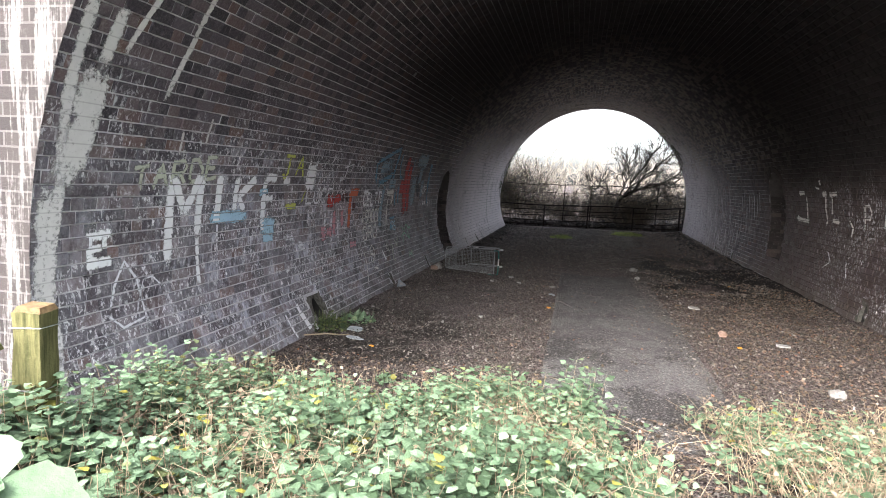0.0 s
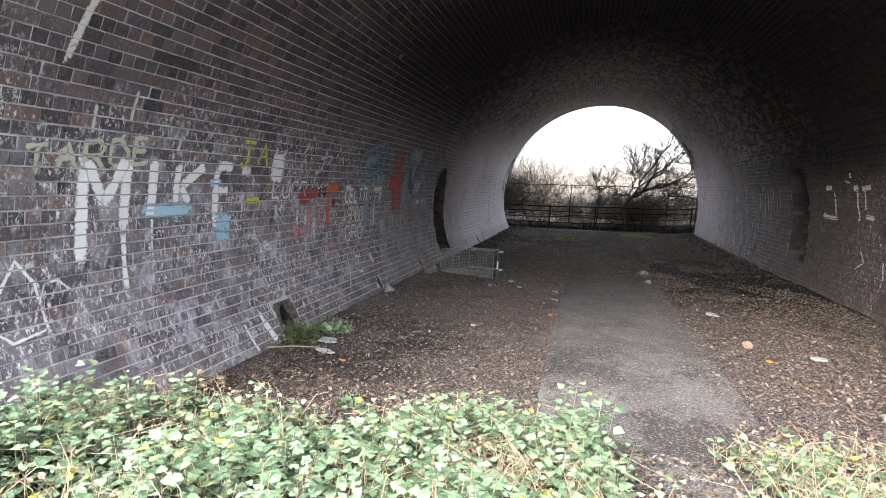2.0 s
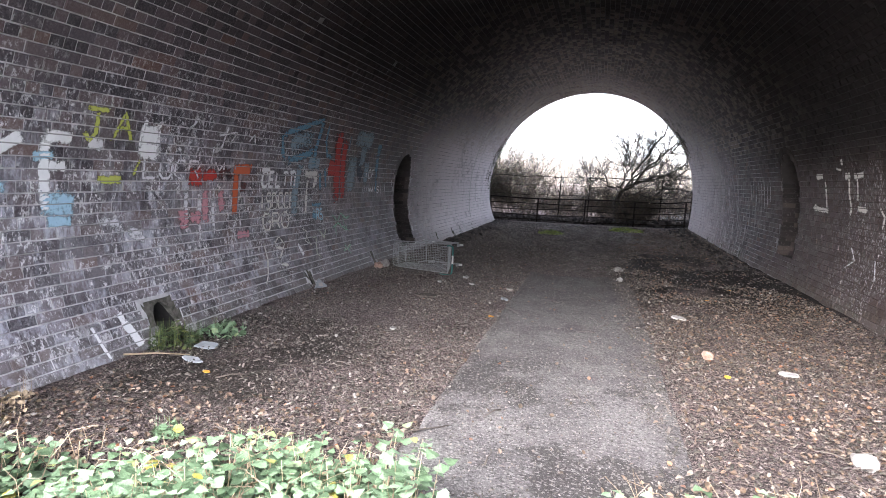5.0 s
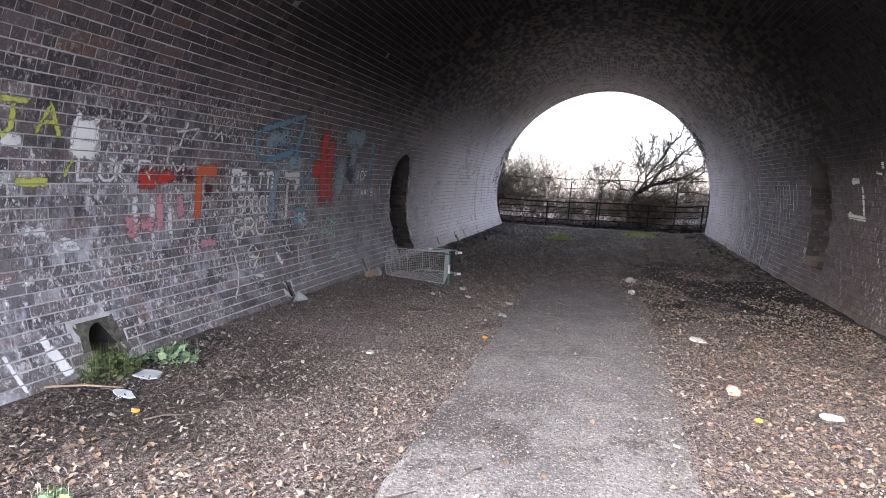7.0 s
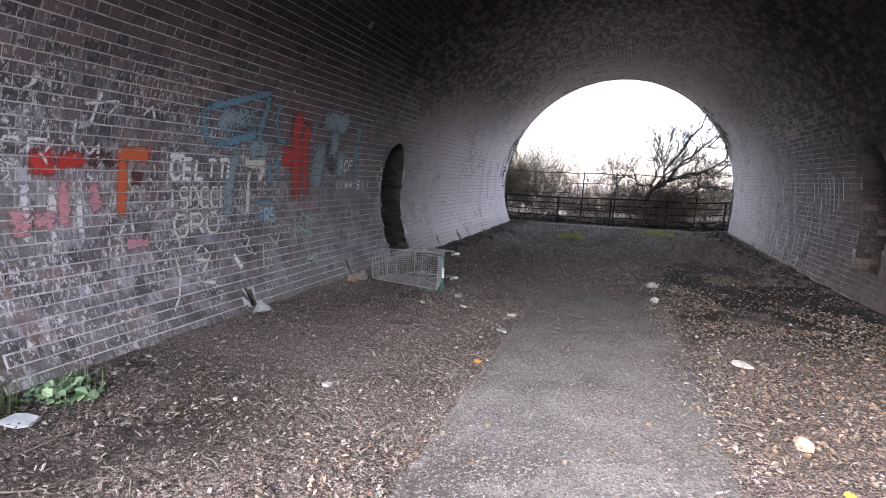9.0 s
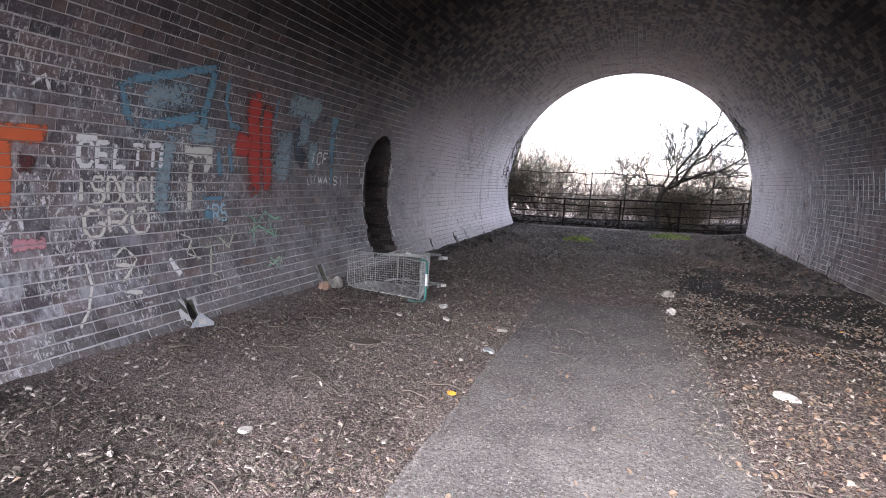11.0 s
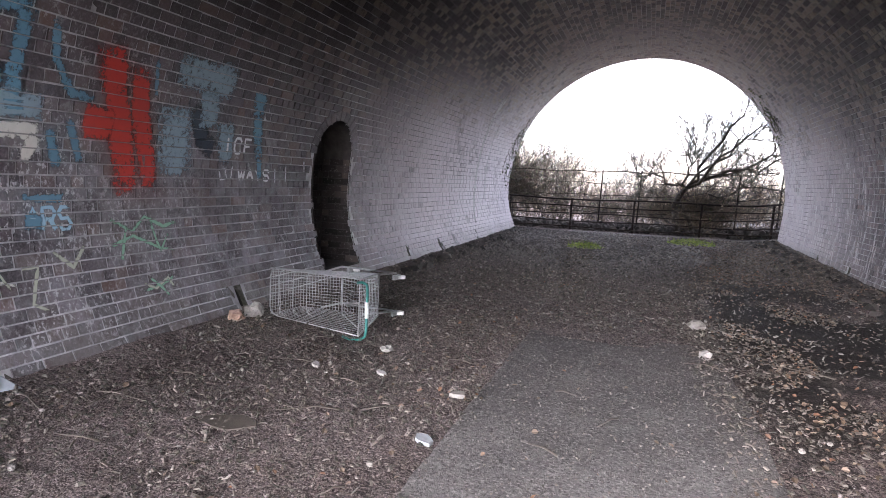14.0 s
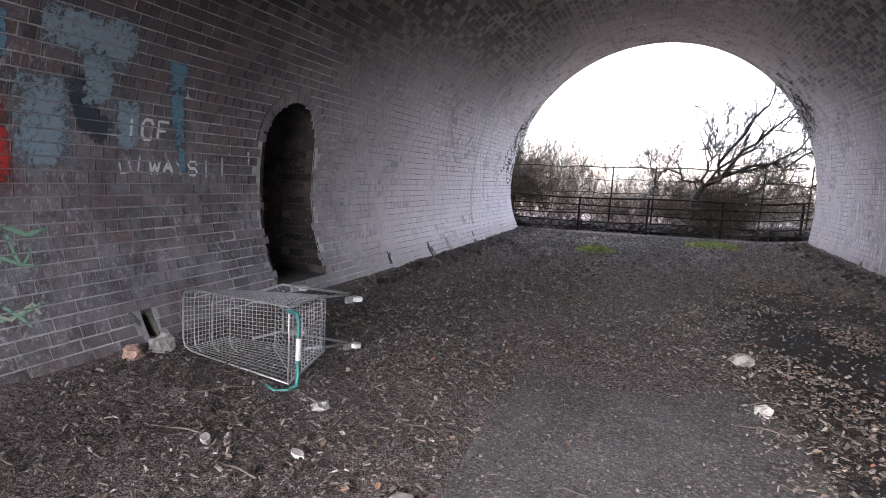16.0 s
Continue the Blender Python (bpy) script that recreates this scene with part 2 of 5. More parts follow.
def mortar_material():
    n = Nodes("lime_mortar")
    x, y, z = n.xyz()
    c = n.ramp(n.noise(5, 6, 0.7), (0.3, (0.30, 0.29, 0.30)), (0.7, (0.68, 0.66, 0.68)))
    c = n.mix(n.math("MULTIPLY", n.math("MULTIPLY", n.step(n.noise(1.3, 5, 0.7), 0.42, 0.60), n.step(y, 9.0, 15.0)), 0.65), c, (0.07, 0.062, 0.064))
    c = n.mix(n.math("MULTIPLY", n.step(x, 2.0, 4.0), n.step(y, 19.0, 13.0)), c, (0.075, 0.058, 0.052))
    # crown joints darkened likewise, sooty and with the shade in the colour
    soot_shade = n.math("MAXIMUM", n.math("MULTIPLY", n.step(z, 2.3, 3.5), n.step(y, 24.0, 15.0)), n.math("MULTIPLY", n.math("MULTIPLY", n.step(z, 1.6, 2.6), n.step(x, 1.0, 3.0)), n.step(y, 20.0, 12.0)))
    near_left = n.math("MULTIPLY", n.step(y, 11.0, 6.5), n.step(x, 0.6, -1.4))
    soot_shade = n.math("MULTIPLY", soot_shade, n.math("SUBTRACT", 1.0, n.math("MULTIPLY", near_left, 0.95)))
    c = n.mix(n.math("MULTIPLY", soot_shade, 0.85), c, (0.016, 0.015, 0.016))
    return n.done(c, 0.95, n.noise(90, 5), 0.006)


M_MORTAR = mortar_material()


def soil_material():
    """Trodden dark soil with fine chips, wet in patches."""
    n = Nodes("littered_soil")
    x, y, z = n.xyz()
    def flecks(scale):
        v = n.t.nodes.new("ShaderNodeTexVoronoi")
        v.inputs["Scale"].default_value = scale
        n.t.links.new(n.pos, v.inputs["Vector"])
        sep = n.t.nodes.new("ShaderNodeSeparateColor")
        n.t.links.new(v.outputs["Color"], sep.inputs[0])
        return sep.outputs[0]
    c = n.ramp(n.noise(3.2, 7, 0.7), (0.25, (0.038, 0.028, 0.029)), (0.5, (0.088, 0.066, 0.067)), (0.8, (0.165, 0.127, 0.126)))
    tone, fine = flecks(55), flecks(130)
    c = n.mix(n.math("MULTIPLY", n.step(tone, 0.62, 0.95), 0.75), c, (0.23, 0.185, 0.165))
    c = n.mix(n.math("MULTIPLY", n.step(tone, 0.42, 0.10), 0.8), c, (0.014, 0.011, 0.011))
    c = n.mix(n.math("MULTIPLY", n.step(fine, 0.70, 0.98), 0.7), c, (0.30, 0.255, 0.235))
    c = n.mix(n.math("MULTIPLY", n.step(fine, 0.35, 0.05), 0.6), c, (0.012, 0.010, 0.010))
    dark = n.step(n.noise(0.55, 3), 0.34, 0.48)
    c = n.mix(n.math("MULTIPLY", n.math("MULTIPLY", dark, n.math("MULTIPLY", n.step(y, 10.0, 13.5), n.step(x, 1.0, 2.0))), 0.92), c, (0.013, 0.011, 0.011))
    damp = n.math("MULTIPLY", n.step(n.noise(1.0, 5, 0.65), 0.36, 0.56), n.math("MULTIPLY", n.math("MULTIPLY", n.step(y, 5.6, 6.4), n.step(y, 10.2, 8.6)), n.step(x, -0.9, -1.8)))
    c = n.mix(n.math("MULTIPLY", damp, 0.75), c, (0.022, 0.019, 0.017))
    dry = n.math("MULTIPLY", n.step(y, 7.8, 9.6), n.math("MULTIPLY", n.step(y, 15.0, 12.5), n.math("MULTIPLY", n.step(n.noise(1.1, 5, 0.7), 0.30, 0.55), n.step(x, 0.4, -0.1))))
    c = n.mix(n.math("MULTIPLY", dry, 0.65), c, n.ramp(fine, (0.30, (0.07, 0.056, 0.056)), (0.85, (0.34, 0.285, 0.275))))
    # far floor paled: grazing light from the mouth put into its colour
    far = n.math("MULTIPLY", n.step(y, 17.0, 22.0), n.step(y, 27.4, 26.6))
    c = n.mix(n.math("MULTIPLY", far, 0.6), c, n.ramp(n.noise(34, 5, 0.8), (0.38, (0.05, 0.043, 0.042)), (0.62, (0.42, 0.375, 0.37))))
    h = n.math("ADD", n.noise(45, 5, 0.7), n.math("ADD", n.math("MULTIPLY", n.noise(9, 4), 2.0), n.math("MULTIPLY", tone, 0.5)))
    return n.done(c, 0.85, h, 0.035, spec=0.15)


def path_material():
    n = Nodes("worn_asphalt_path")
    x, y, z = n.xyz()
    c = n.ramp(n.noise(2.0, 7, 0.65), (0.35, (0.085, 0.080, 0.081)), (0.65, (0.160, 0.150, 0.150)))
    c = n.mix(n.math("MULTIPLY", n.step(n.math("ADD", n.noise(0.9, 5, 0.65), n.math("MULTIPLY", n.noise(12, 4), 0.15)), 0.56, 0.64), n.math("MULTIPLY", n.step(y, 9.0, 7.8), 0.8)), c, (0.034, 0.030, 0.030))
    c = n.mix(n.math("MULTIPLY", n.step(n.noise(160, 2), 0.55, 0.7), 0.5), c, (0.24, 0.225, 0.22))
    c = n.mix(n.math("MULTIPLY", n.step(n.noise(28, 5, 0.75), 0.50, 0.62), 0.28), c, (0.035, 0.031, 0.030))
    c = n.mix(n.math("MULTIPLY", n.step(y, 10.5, 15.5), n.step(n.noise(3.0, 6, 0.75), 0.30, 0.55)), c, n.ramp(n.noise(40, 5, 0.8), (0.35, (0.03, 0.026, 0.025)), (0.65, (0.12, 0.105, 0.10))))
    v = n.t.nodes.new("ShaderNodeTexVoronoi")
    v.inputs["Scale"].default_value = 75
    n.t.links.new(n.pos, v.inputs["Vector"])
    sep = n.t.nodes.new("ShaderNodeSeparateColor")
    n.t.links.new(v.outputs["Color"], sep.inputs[0])
    c = n.mix(n.math("MULTIPLY", n.step(sep.outputs[0], 0.72, 0.98), 0.5), c, (0.30, 0.28, 0.275))
    c = n.mix(n.math("MULTIPLY", n.step(sep.outputs[0], 0.30, 0.05), 0.55), c, (0.025, 0.022, 0.022))
    return n.done(c, 0.9, n.math("ADD", n.noise(150, 3), n.math("MULTIPLY", n.noise(30, 5), 1.5)), 0.012, spec=0.2)


M_SOIL, M_PATH = soil_material(), path_material()


def simple(name, lo, hi, scale=20.0, rough=0.7, metal=0.0, depth=0.003, island=False, spec=0.5, stretch=None):
    n = Nodes(name)
    f = n.noise(scale, 5, 0.65, None, stretch)
    if island:
        f = n.math("ADD", n.math("MULTIPLY", f, 0.45), n.math("MULTIPLY", n.island(), 0.6))
    return n.done(n.ramp(f, (0.3, lo), (0.7, hi)), rough, n.noise(scale * 4, 4), depth, metal, spec)


M_GALV = simple("galvanised_wire", (0.26, 0.26, 0.27), (0.46, 0.46, 0.46), 30, 0.45, 0.7, 0.001)
M_GREEN = simple("green_plastic", (0.01, 0.10, 0.095), (0.02, 0.17, 0.15), 30, 0.4)
M_WHITEP = simple("dirty_white_plastic", (0.55, 0.55, 0.54), (0.78, 0.78, 0.76), 30, 0.5)
M_RUST = simple("rusted_black_iron", (0.015, 0.013, 0.013), (0.04, 0.031, 0.028), 25, 0.9, 0, 0.003, False, 0.15)
M_BARK = simple("dark_bark", (0.022, 0.018, 0.016), (0.075, 0.062, 0.052), 18, 0.9, 0, 0.01)
M_TWIG = simple("bare_twigs", (0.03, 0.024, 0.02), (0.13, 0.10, 0.075), 3, 0.9, 0, 0.002, True)
M_WOOD = simple("lichen_green_post_wood", (0.05, 0.052, 0.02), (0.18, 0.165, 0.075), 7, 0.9, 0, 0.01, False, 0.2, (6, 6, 0.6))
M_HOLE = simple("near_black_cavity", (0.010, 0.009, 0.009), (0.03, 0.026, 0.024), 8, 0.95)
M_STONE = simple("pale_rubble", (0.14, 0.125, 0.115), (0.34, 0.32, 0.30), 12, 0.9, 0, 0.01)
M_GRASS = simple("rough_grass_bank", (0.035, 0.045, 0.018), (0.10, 0.10, 0.05), 4, 0.95, 0, 0.05)


def leaf_material(name, *stops):
    n = Nodes(name)
    c = n.ramp(n.island(), *stops)
    c = n.mix(n.math("MULTIPLY", n.noise(90, 3), 0.3), c, (0.02, 0.03, 0.01))
    m = n.done(c, 0.6, n.noise(140, 3), 0.003, spec=0.4)
    return m


M_NETTLE = leaf_material("nettle_leaf", (0.0, (0.040, 0.070, 0.034)), (0.3, (0.105, 0.165, 0.090)), (0.65, (0.170, 0.262, 0.155)), (0.93, (0.255, 0.355, 0.225)), (0.985, (0.20, 0.22, 0.07)), (1.0, (0.40, 0.34, 0.06)))
M_DRY = leaf_material("dry_stalks", (0.0, (0.15, 0.105, 0.07)), (0.5, (0.27, 0.205, 0.14)), (1.0, (0.40, 0.32, 0.22)))
M_LITTER = leaf_material("fallen_leaves", (0.0, (0.055, 0.036, 0.026)), (0.35, (0.12, 0.075, 0.05)), (0.62, (0.165, 0.115, 0.085)), (0.84, (0.20, 0.15, 0.12)), (0.93, (0.21, 0.085, 0.04)), (1.0, (0.27, 0.23, 0.19)))
M_IVY = leaf_material("evergreen_leaves", (0.0, (0.02, 0.035, 0.014)), (0.6, (0.05, 0.075, 0.025)), (1.0, (0.16, 0.17, 0.05)))
M_SPRIG = simple("bramble_leaf", (0.07, 0.13, 0.06), (0.13, 0.20, 0.11), 14, 0.6)
M_LIME_LEAF = leaf_material("pale_green_weed", (0.0, (0.13, 0.20, 0.03)), (1.0, (0.32, 0.38, 0.08)))

# ---- the tunnel lining ----
NICHES = ((15.05, 16.05, -0.20, 1.86, False), (14.85, 15.82, 0.16, 2.16, True))   # from, to, sill, crown, right-hand wall
HOLES = ((7.62, 0.36, 0.34, False), (13.27, 0.16, 0.22, False), (10.72, 0.17, 0.20, False), (17.9, 0.10, 0.16, False), (19.6, 0.10, 0.16, False), (22.3, 0.1, 0.16, False),
         (10.7, 0.26, 0.36, True), (18.6, 0.11, 0.24, True), (20.6, 0.11, 0.26, True), (22.6, 0.11, 0.2, True))   # middle, width, height, right-hand wall


def in_opening(y, s, grow=0.0):
    """Whether places on the lining lie in a niche or a drain hole."""
    out = np.zeros(np.broadcast(y, s).shape, bool)
    for a, b, lo, hi, right in NICHES:
        mid, half = (a + b) / 2, (b - a) / 2 + grow
        d = S_ALL - s if right else s
        sp = s_of(hi, right) - half
        inside = (np.abs(y - mid) < half) & (d > s_of(lo, right)) & ((d < sp) | (np.hypot(y - mid, d - sp) < half))
        out |= inside
    for mid, w, h, right in HOLES:
        d = S_ALL - s if right else s
        out |= (np.abs(y - mid) < w / 2 + grow * 0.5) & (d < s_of(-0.30, right) + h + grow * 0.5)
    return out


def build_lining():
    ys = np.arange(Y0, Y1 + 0.01, 0.112)
    ss = np.linspace(0, S_ALL, 341)
    yy, sg = np.meshgrid(ys, ss, indexing="ij")
    x, z = profile(sg, -0.010)
    ny, ns = yy.shape
    verts = np.stack([bend(x, yy), yy, z], -1).reshape(-1, 3)
    i = np.arange(ny * ns).reshape(ny, ns)
    quads = np.stack([i[:-1, :-1], i[1:, :-1], i[1:, 1:], i[:-1, 1:]], -1)
    open_here = in_opening((yy[:-1, :-1] + yy[1:, 1:]) / 2, (sg[:-1, :-1] + sg[1:, 1:]) / 2, 0.01)
    quads = quads[~open_here]
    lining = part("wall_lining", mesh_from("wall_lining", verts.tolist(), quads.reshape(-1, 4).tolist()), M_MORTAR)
    tagged(lining, "dark brick tunnel lining with pale recessed lime mortar joints", "tunnel wall", kind="structure")
    return lining


def brick_rows():
    """Every brick of the lining: from y, to y, from s, to s, and how proud it sits."""
    rows = []
    count = int(S_ALL / COURSE)
    for r in range(count):
        header = r % 2 == 1 if 1.5 < r * COURSE < S_ALL - 1.5 else r % 4 == 3
        pitch = LONG / 2 if header else LONG
        shift = (0.0, 0.25, 0.5, 0.25)[r % 4] * LONG + rng.uniform(-0.02, 0.02)
        start = np.arange(Y0 - shift, Y1, pitch)
        a = np.maximum(start + rng.normal(0, 0.003, len(start)), Y0)
        b = np.minimum(np.append(a[1:], Y1), Y1)
        keep = b - a > 0.04
        a, b = a[keep], b[keep]
        s = np.full(len(a), r * COURSE)
        rows.append(np.stack([a + 0.0048, b - 0.0048, s + 0.0038 + rng.normal(0, 0.0012, len(a)), s + COURSE - 0.0042 + rng.normal(0, 0.0012, len(a)), rng.normal(0, 0.0018, len(a))], 1))
    b = np.concatenate(rows)
    b[rng.random(len(b)) < 0.012, 4] -= 0.006
    return b[~in_opening((b[:, 0] + b[:, 1]) / 2, (b[:, 2] + b[:, 3]) / 2, 0.05)]


def brick_places(b):
    """Eight corners of each brick: the back, then the slightly smaller worn face."""
    out = []
    for off, inset in ((-0.016, 0.0), (0.0, 0.0035)):
        for yi, si in ((0, 2), (1, 2), (1, 3), (0, 3)):
            y = b[:, yi] + (inset if yi == 0 else -inset)
            s = b[:, si] + (inset if si == 2 else -inset)
            x, z = profile(s, (b[:, 4] + rng.normal(0, 0.0022, len(b)) if off == 0 else off))
            out.append(np.stack([bend(x, y), y, z], -1))
    return np.stack(out, 1)


lining = build_lining()
bricks = brick_rows()
single = (bricks[:, 0] > 10.9) & (bricks[:, 1] < 14.6) & (bricks[:, 2] > 0.36) & (bricks[:, 3] < 2.36) & (bricks[:, 1] - bricks[:, 0] > 0.15)
places = brick_places(bricks[~single])
nb = len(places)
quad = np.array([(4, 5, 6, 7), (0, 1, 5, 4), (1, 2, 6, 5), (2, 3, 7, 6), (3, 0, 4, 7)])
faces = (np.arange(nb)[:, None, None] * 8 + quad[None]).reshape(-1, 4)
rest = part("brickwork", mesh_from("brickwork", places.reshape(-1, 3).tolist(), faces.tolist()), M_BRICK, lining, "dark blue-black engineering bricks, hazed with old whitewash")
rest["kind"] = "stuff"

# outer skin and the two portal walls
def build_portals():
    ss = np.linspace(0, S_ALL, 60)
    for name, y, turn in (("wall_portal_near", Y0, -1), ("wall_portal_far", Y1, 1)):
        sp = Soup()
        xi, zi = profile(ss, 0.0)
        xi = bend(xi, y)
        width, top, deep = 9.0, 6.2, 0.55
        ang = np.arctan2(zi - 1.0, xi - CX)
        k = np.minimum(width / np.maximum(np.abs(np.cos(ang)), 1e-3), (top - 1.0) / np.maximum(np.sin(ang), 1e-3))
        k = np.where(np.sin(ang) > 0, k, width / np.maximum(np.abs(np.cos(ang)), 1e-3))
        xo, zo = CX + k * np.cos(ang), np.maximum(1.0 + k * np.sin(ang), -0.9)
        front, back = y, y - turn * deep
        n = len(ss)
        v = [(a, front, b) for a, b in zip(xi, zi)] + [(a, front, b) for a, b in zip(xo, zo)]
        xb, zb = profile(ss, -0.012)
        v += [(a, back, b) for a, b in zip(bend(xb, y), zb)] + [(a, back, b) for a, b in zip(xo, zo)]
        f = []
        for i in range(n - 1):
            f += [(i, i + 1, n + i + 1, n + i), (2 * n + i, 3 * n + i, 3 * n + i + 1, 2 * n + i + 1), (n + i, n + i + 1, 3 * n + i + 1, 3 * n + i)]
        sp.add(v, f)
        w = part(name, sp.mesh(name), M_PORTAL)
        tagged(w, "weathered brick portal wall round the tunnel mouth", "portal wall", kind="structure")


def portal_material():
    n = Nodes("portal_brick")
    b = n.t.nodes.new("ShaderNodeTexBrick")
    sw = n.t.nodes.new("ShaderNodeCombineXYZ")
    x, y, z = n.xyz()
    n.put(sw.inputs[0], x)
    n.put(sw.inputs[1], z)
    n.t.links.new(sw.outputs[0], b.inputs["Vector"])
    b.inputs["Scale"].default_value = 1.0
    b.inputs["Brick Width"].default_value, b.inputs["Row Height"].default_value, b.inputs["Mortar Size"].default_value = LONG, COURSE, 0.007
    for k, c in (("Color1", (0.034, 0.028, 0.027)), ("Color2", (0.058, 0.047, 0.045)), ("Mortar", (0.12, 0.11, 0.105))):
        n.put(b.inputs[k], c)
    runs = n.step(n.math("ADD", n.noise(5.0, 5, 0.7, None, (2.2, 1, 0.14)), n.math("MULTIPLY", n.noise(30, 4), 0.16)), 0.56, 0.68)
    c = n.mix(n.math("MULTIPLY", runs, 0.85), b.outputs["Color"], (0.26, 0.245, 0.235))
    return n.done(c, 0.85, n.math("SUBTRACT", n.noise(60, 4), n.math("MULTIPLY", b.outputs["Fac"], 2.0)), 0.006)


M_PORTAL = portal_material()
build_portals()

# earth over the tunnel
def build_bank():
    xs = np.concatenate([np.linspace(-30, -8.4, 6), np.linspace(-8, 9, 12), np.linspace(9.5, 31, 6)])
    yv = np.linspace(Y0 + 0.15, Y1 - 0.15, 14)
    v, f = [], []
    for y in yv:
        for x in xs:
            h = 6.9 + 0.25 * noise.noise((x * 0.4, y * 0.4, 0)) if -10 < x < 11 else max(0.4, 6.9 - 0.33 * (abs(x - 0.5) - 9.5))
            v.append((x, y, h))
    w = len(xs)
    for j in range(len(yv) - 1):
        f += [(j * w + i, j * w + i + 1, (j + 1) * w + i + 1, (j + 1) * w + i) for i in range(w - 1)]
    for j in (0, len(yv) - 1):
        base = len(v)
        v.extend([(x, yv[j], 5.9) if abs(x - CX) < 9 else (x, yv[j], -0.9) for x in xs])
        f += [(j * w + i, j * w + i + 1, base + i + 1, base + i) for i in range(w - 1)]
    ob = part("embankment", mesh_from("embankment", v, f, True), M_GRASS)
    tagged(ob, "rough grassy railway embankment over the tunnel", "embankment", kind="structure")


build_bank()

# ---- ground ----
def build_ground():
    def axis(lo, hi, step, far):
        inner = np.arange(lo, hi + step / 2, step)
        out = far * np.array([0.02, 0.05, 0.12, 0.3, 0.6, 1.0])
        return np.concatenate([lo - out[::-1], inner, hi + out])
    xs, yv = axis(-4.2, 5.2, 0.08, 900), axis(-2.0, 30.0, 0.08, 900)
    gx, gy = np.meshgrid(xs, yv)
    gz = ground_z(gx, gy)
    fine = [0.022 * noise.noise((a * 1.3, b * 1.3, 0)) + 0.010 * noise.noise((a * 5, b * 5, 3)) + 0.005 * noise.noise((a * 13, b * 13, 5)) for a, b in zip(gx.ravel(), gy.ravel())]
    gz = gz + np.array(fine).reshape(gx.shape)
    # the path lies in a shallow bed
    bed = (gx > -0.20) & (gx < 1.62) & (gy > 5.0) & (gy < 14.0)
    gz = np.where(bed, np.minimum(gz, ground_z(gx, gy) - 0.02), gz)
    i = np.arange(gx.size).reshape(gx.shape)
    q = np.stack([i[:-1, :-1], i[:-1, 1:], i[1:, 1:], i[1:, :-1]], -1).reshape(-1, 4)
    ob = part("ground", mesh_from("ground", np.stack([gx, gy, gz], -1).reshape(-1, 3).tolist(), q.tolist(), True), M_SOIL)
    tagged(ob, "dark trodden soil strewn with chips and leaf litter", "ground", kind="structure")
    px, py = np.meshgrid(np.linspace(-0.24, 1.74, 34), np.linspace(4.6, 16.6, 180))
    pz = ground_z(px, py) + 0.008
    wob = np.array([0.006 * noise.noise((a * 1.1, b * 1.1, 8)) for a, b in zip(px.ravel(), py.ravel())]).reshape(px.shape)
    side = np.clip((px - 1.02) / 0.72, 0, 1) ** 2 * 0.028 + np.clip((py - 13.0) / 3.4, 0, 1) * 0.05 + np.clip((5.8 - py) / 1.2, 0, 1) * 0.035
    pz = pz + wob - side
    edge = np.array([0.02 * noise.noise((0, b * 3.0, 2)) + 0.012 * noise.noise((0, b * 11.0, 2)) for b in py[:, 0]])
    px[:, 0] += edge
    n = px.shape[1]
    v = np.stack([px, py, pz], -1).reshape(-1, 3).tolist()
    i = np.arange(px.size).reshape(px.shape)
    f = np.stack([i[:-1, :-1], i[:-1, 1:], i[1:, 1:], i[1:, :-1]], -1).reshape(-1, 4).tolist()
    base = len(v)
    v += [(a, b, c - 0.06) for a, b, c in zip(px[:, 0], py[:, 0], pz[:, 0])]
    f += [(j * n, (j + 1) * n, base + j + 1, base + j) for j in range(len(py) - 1)]
    ob = part("pavement", mesh_from("pavement", v, f, True), M_PATH)
    tagged(ob, "worn grey asphalt path with a crumbling edge", "path", kind="structure")


build_ground()

# ---- niches and drain holes ----
def wall_at(y, s, off=0.0):
    x, z = profile(s, off)
    return Vector((float(bend(x, y)), y, float(z)))


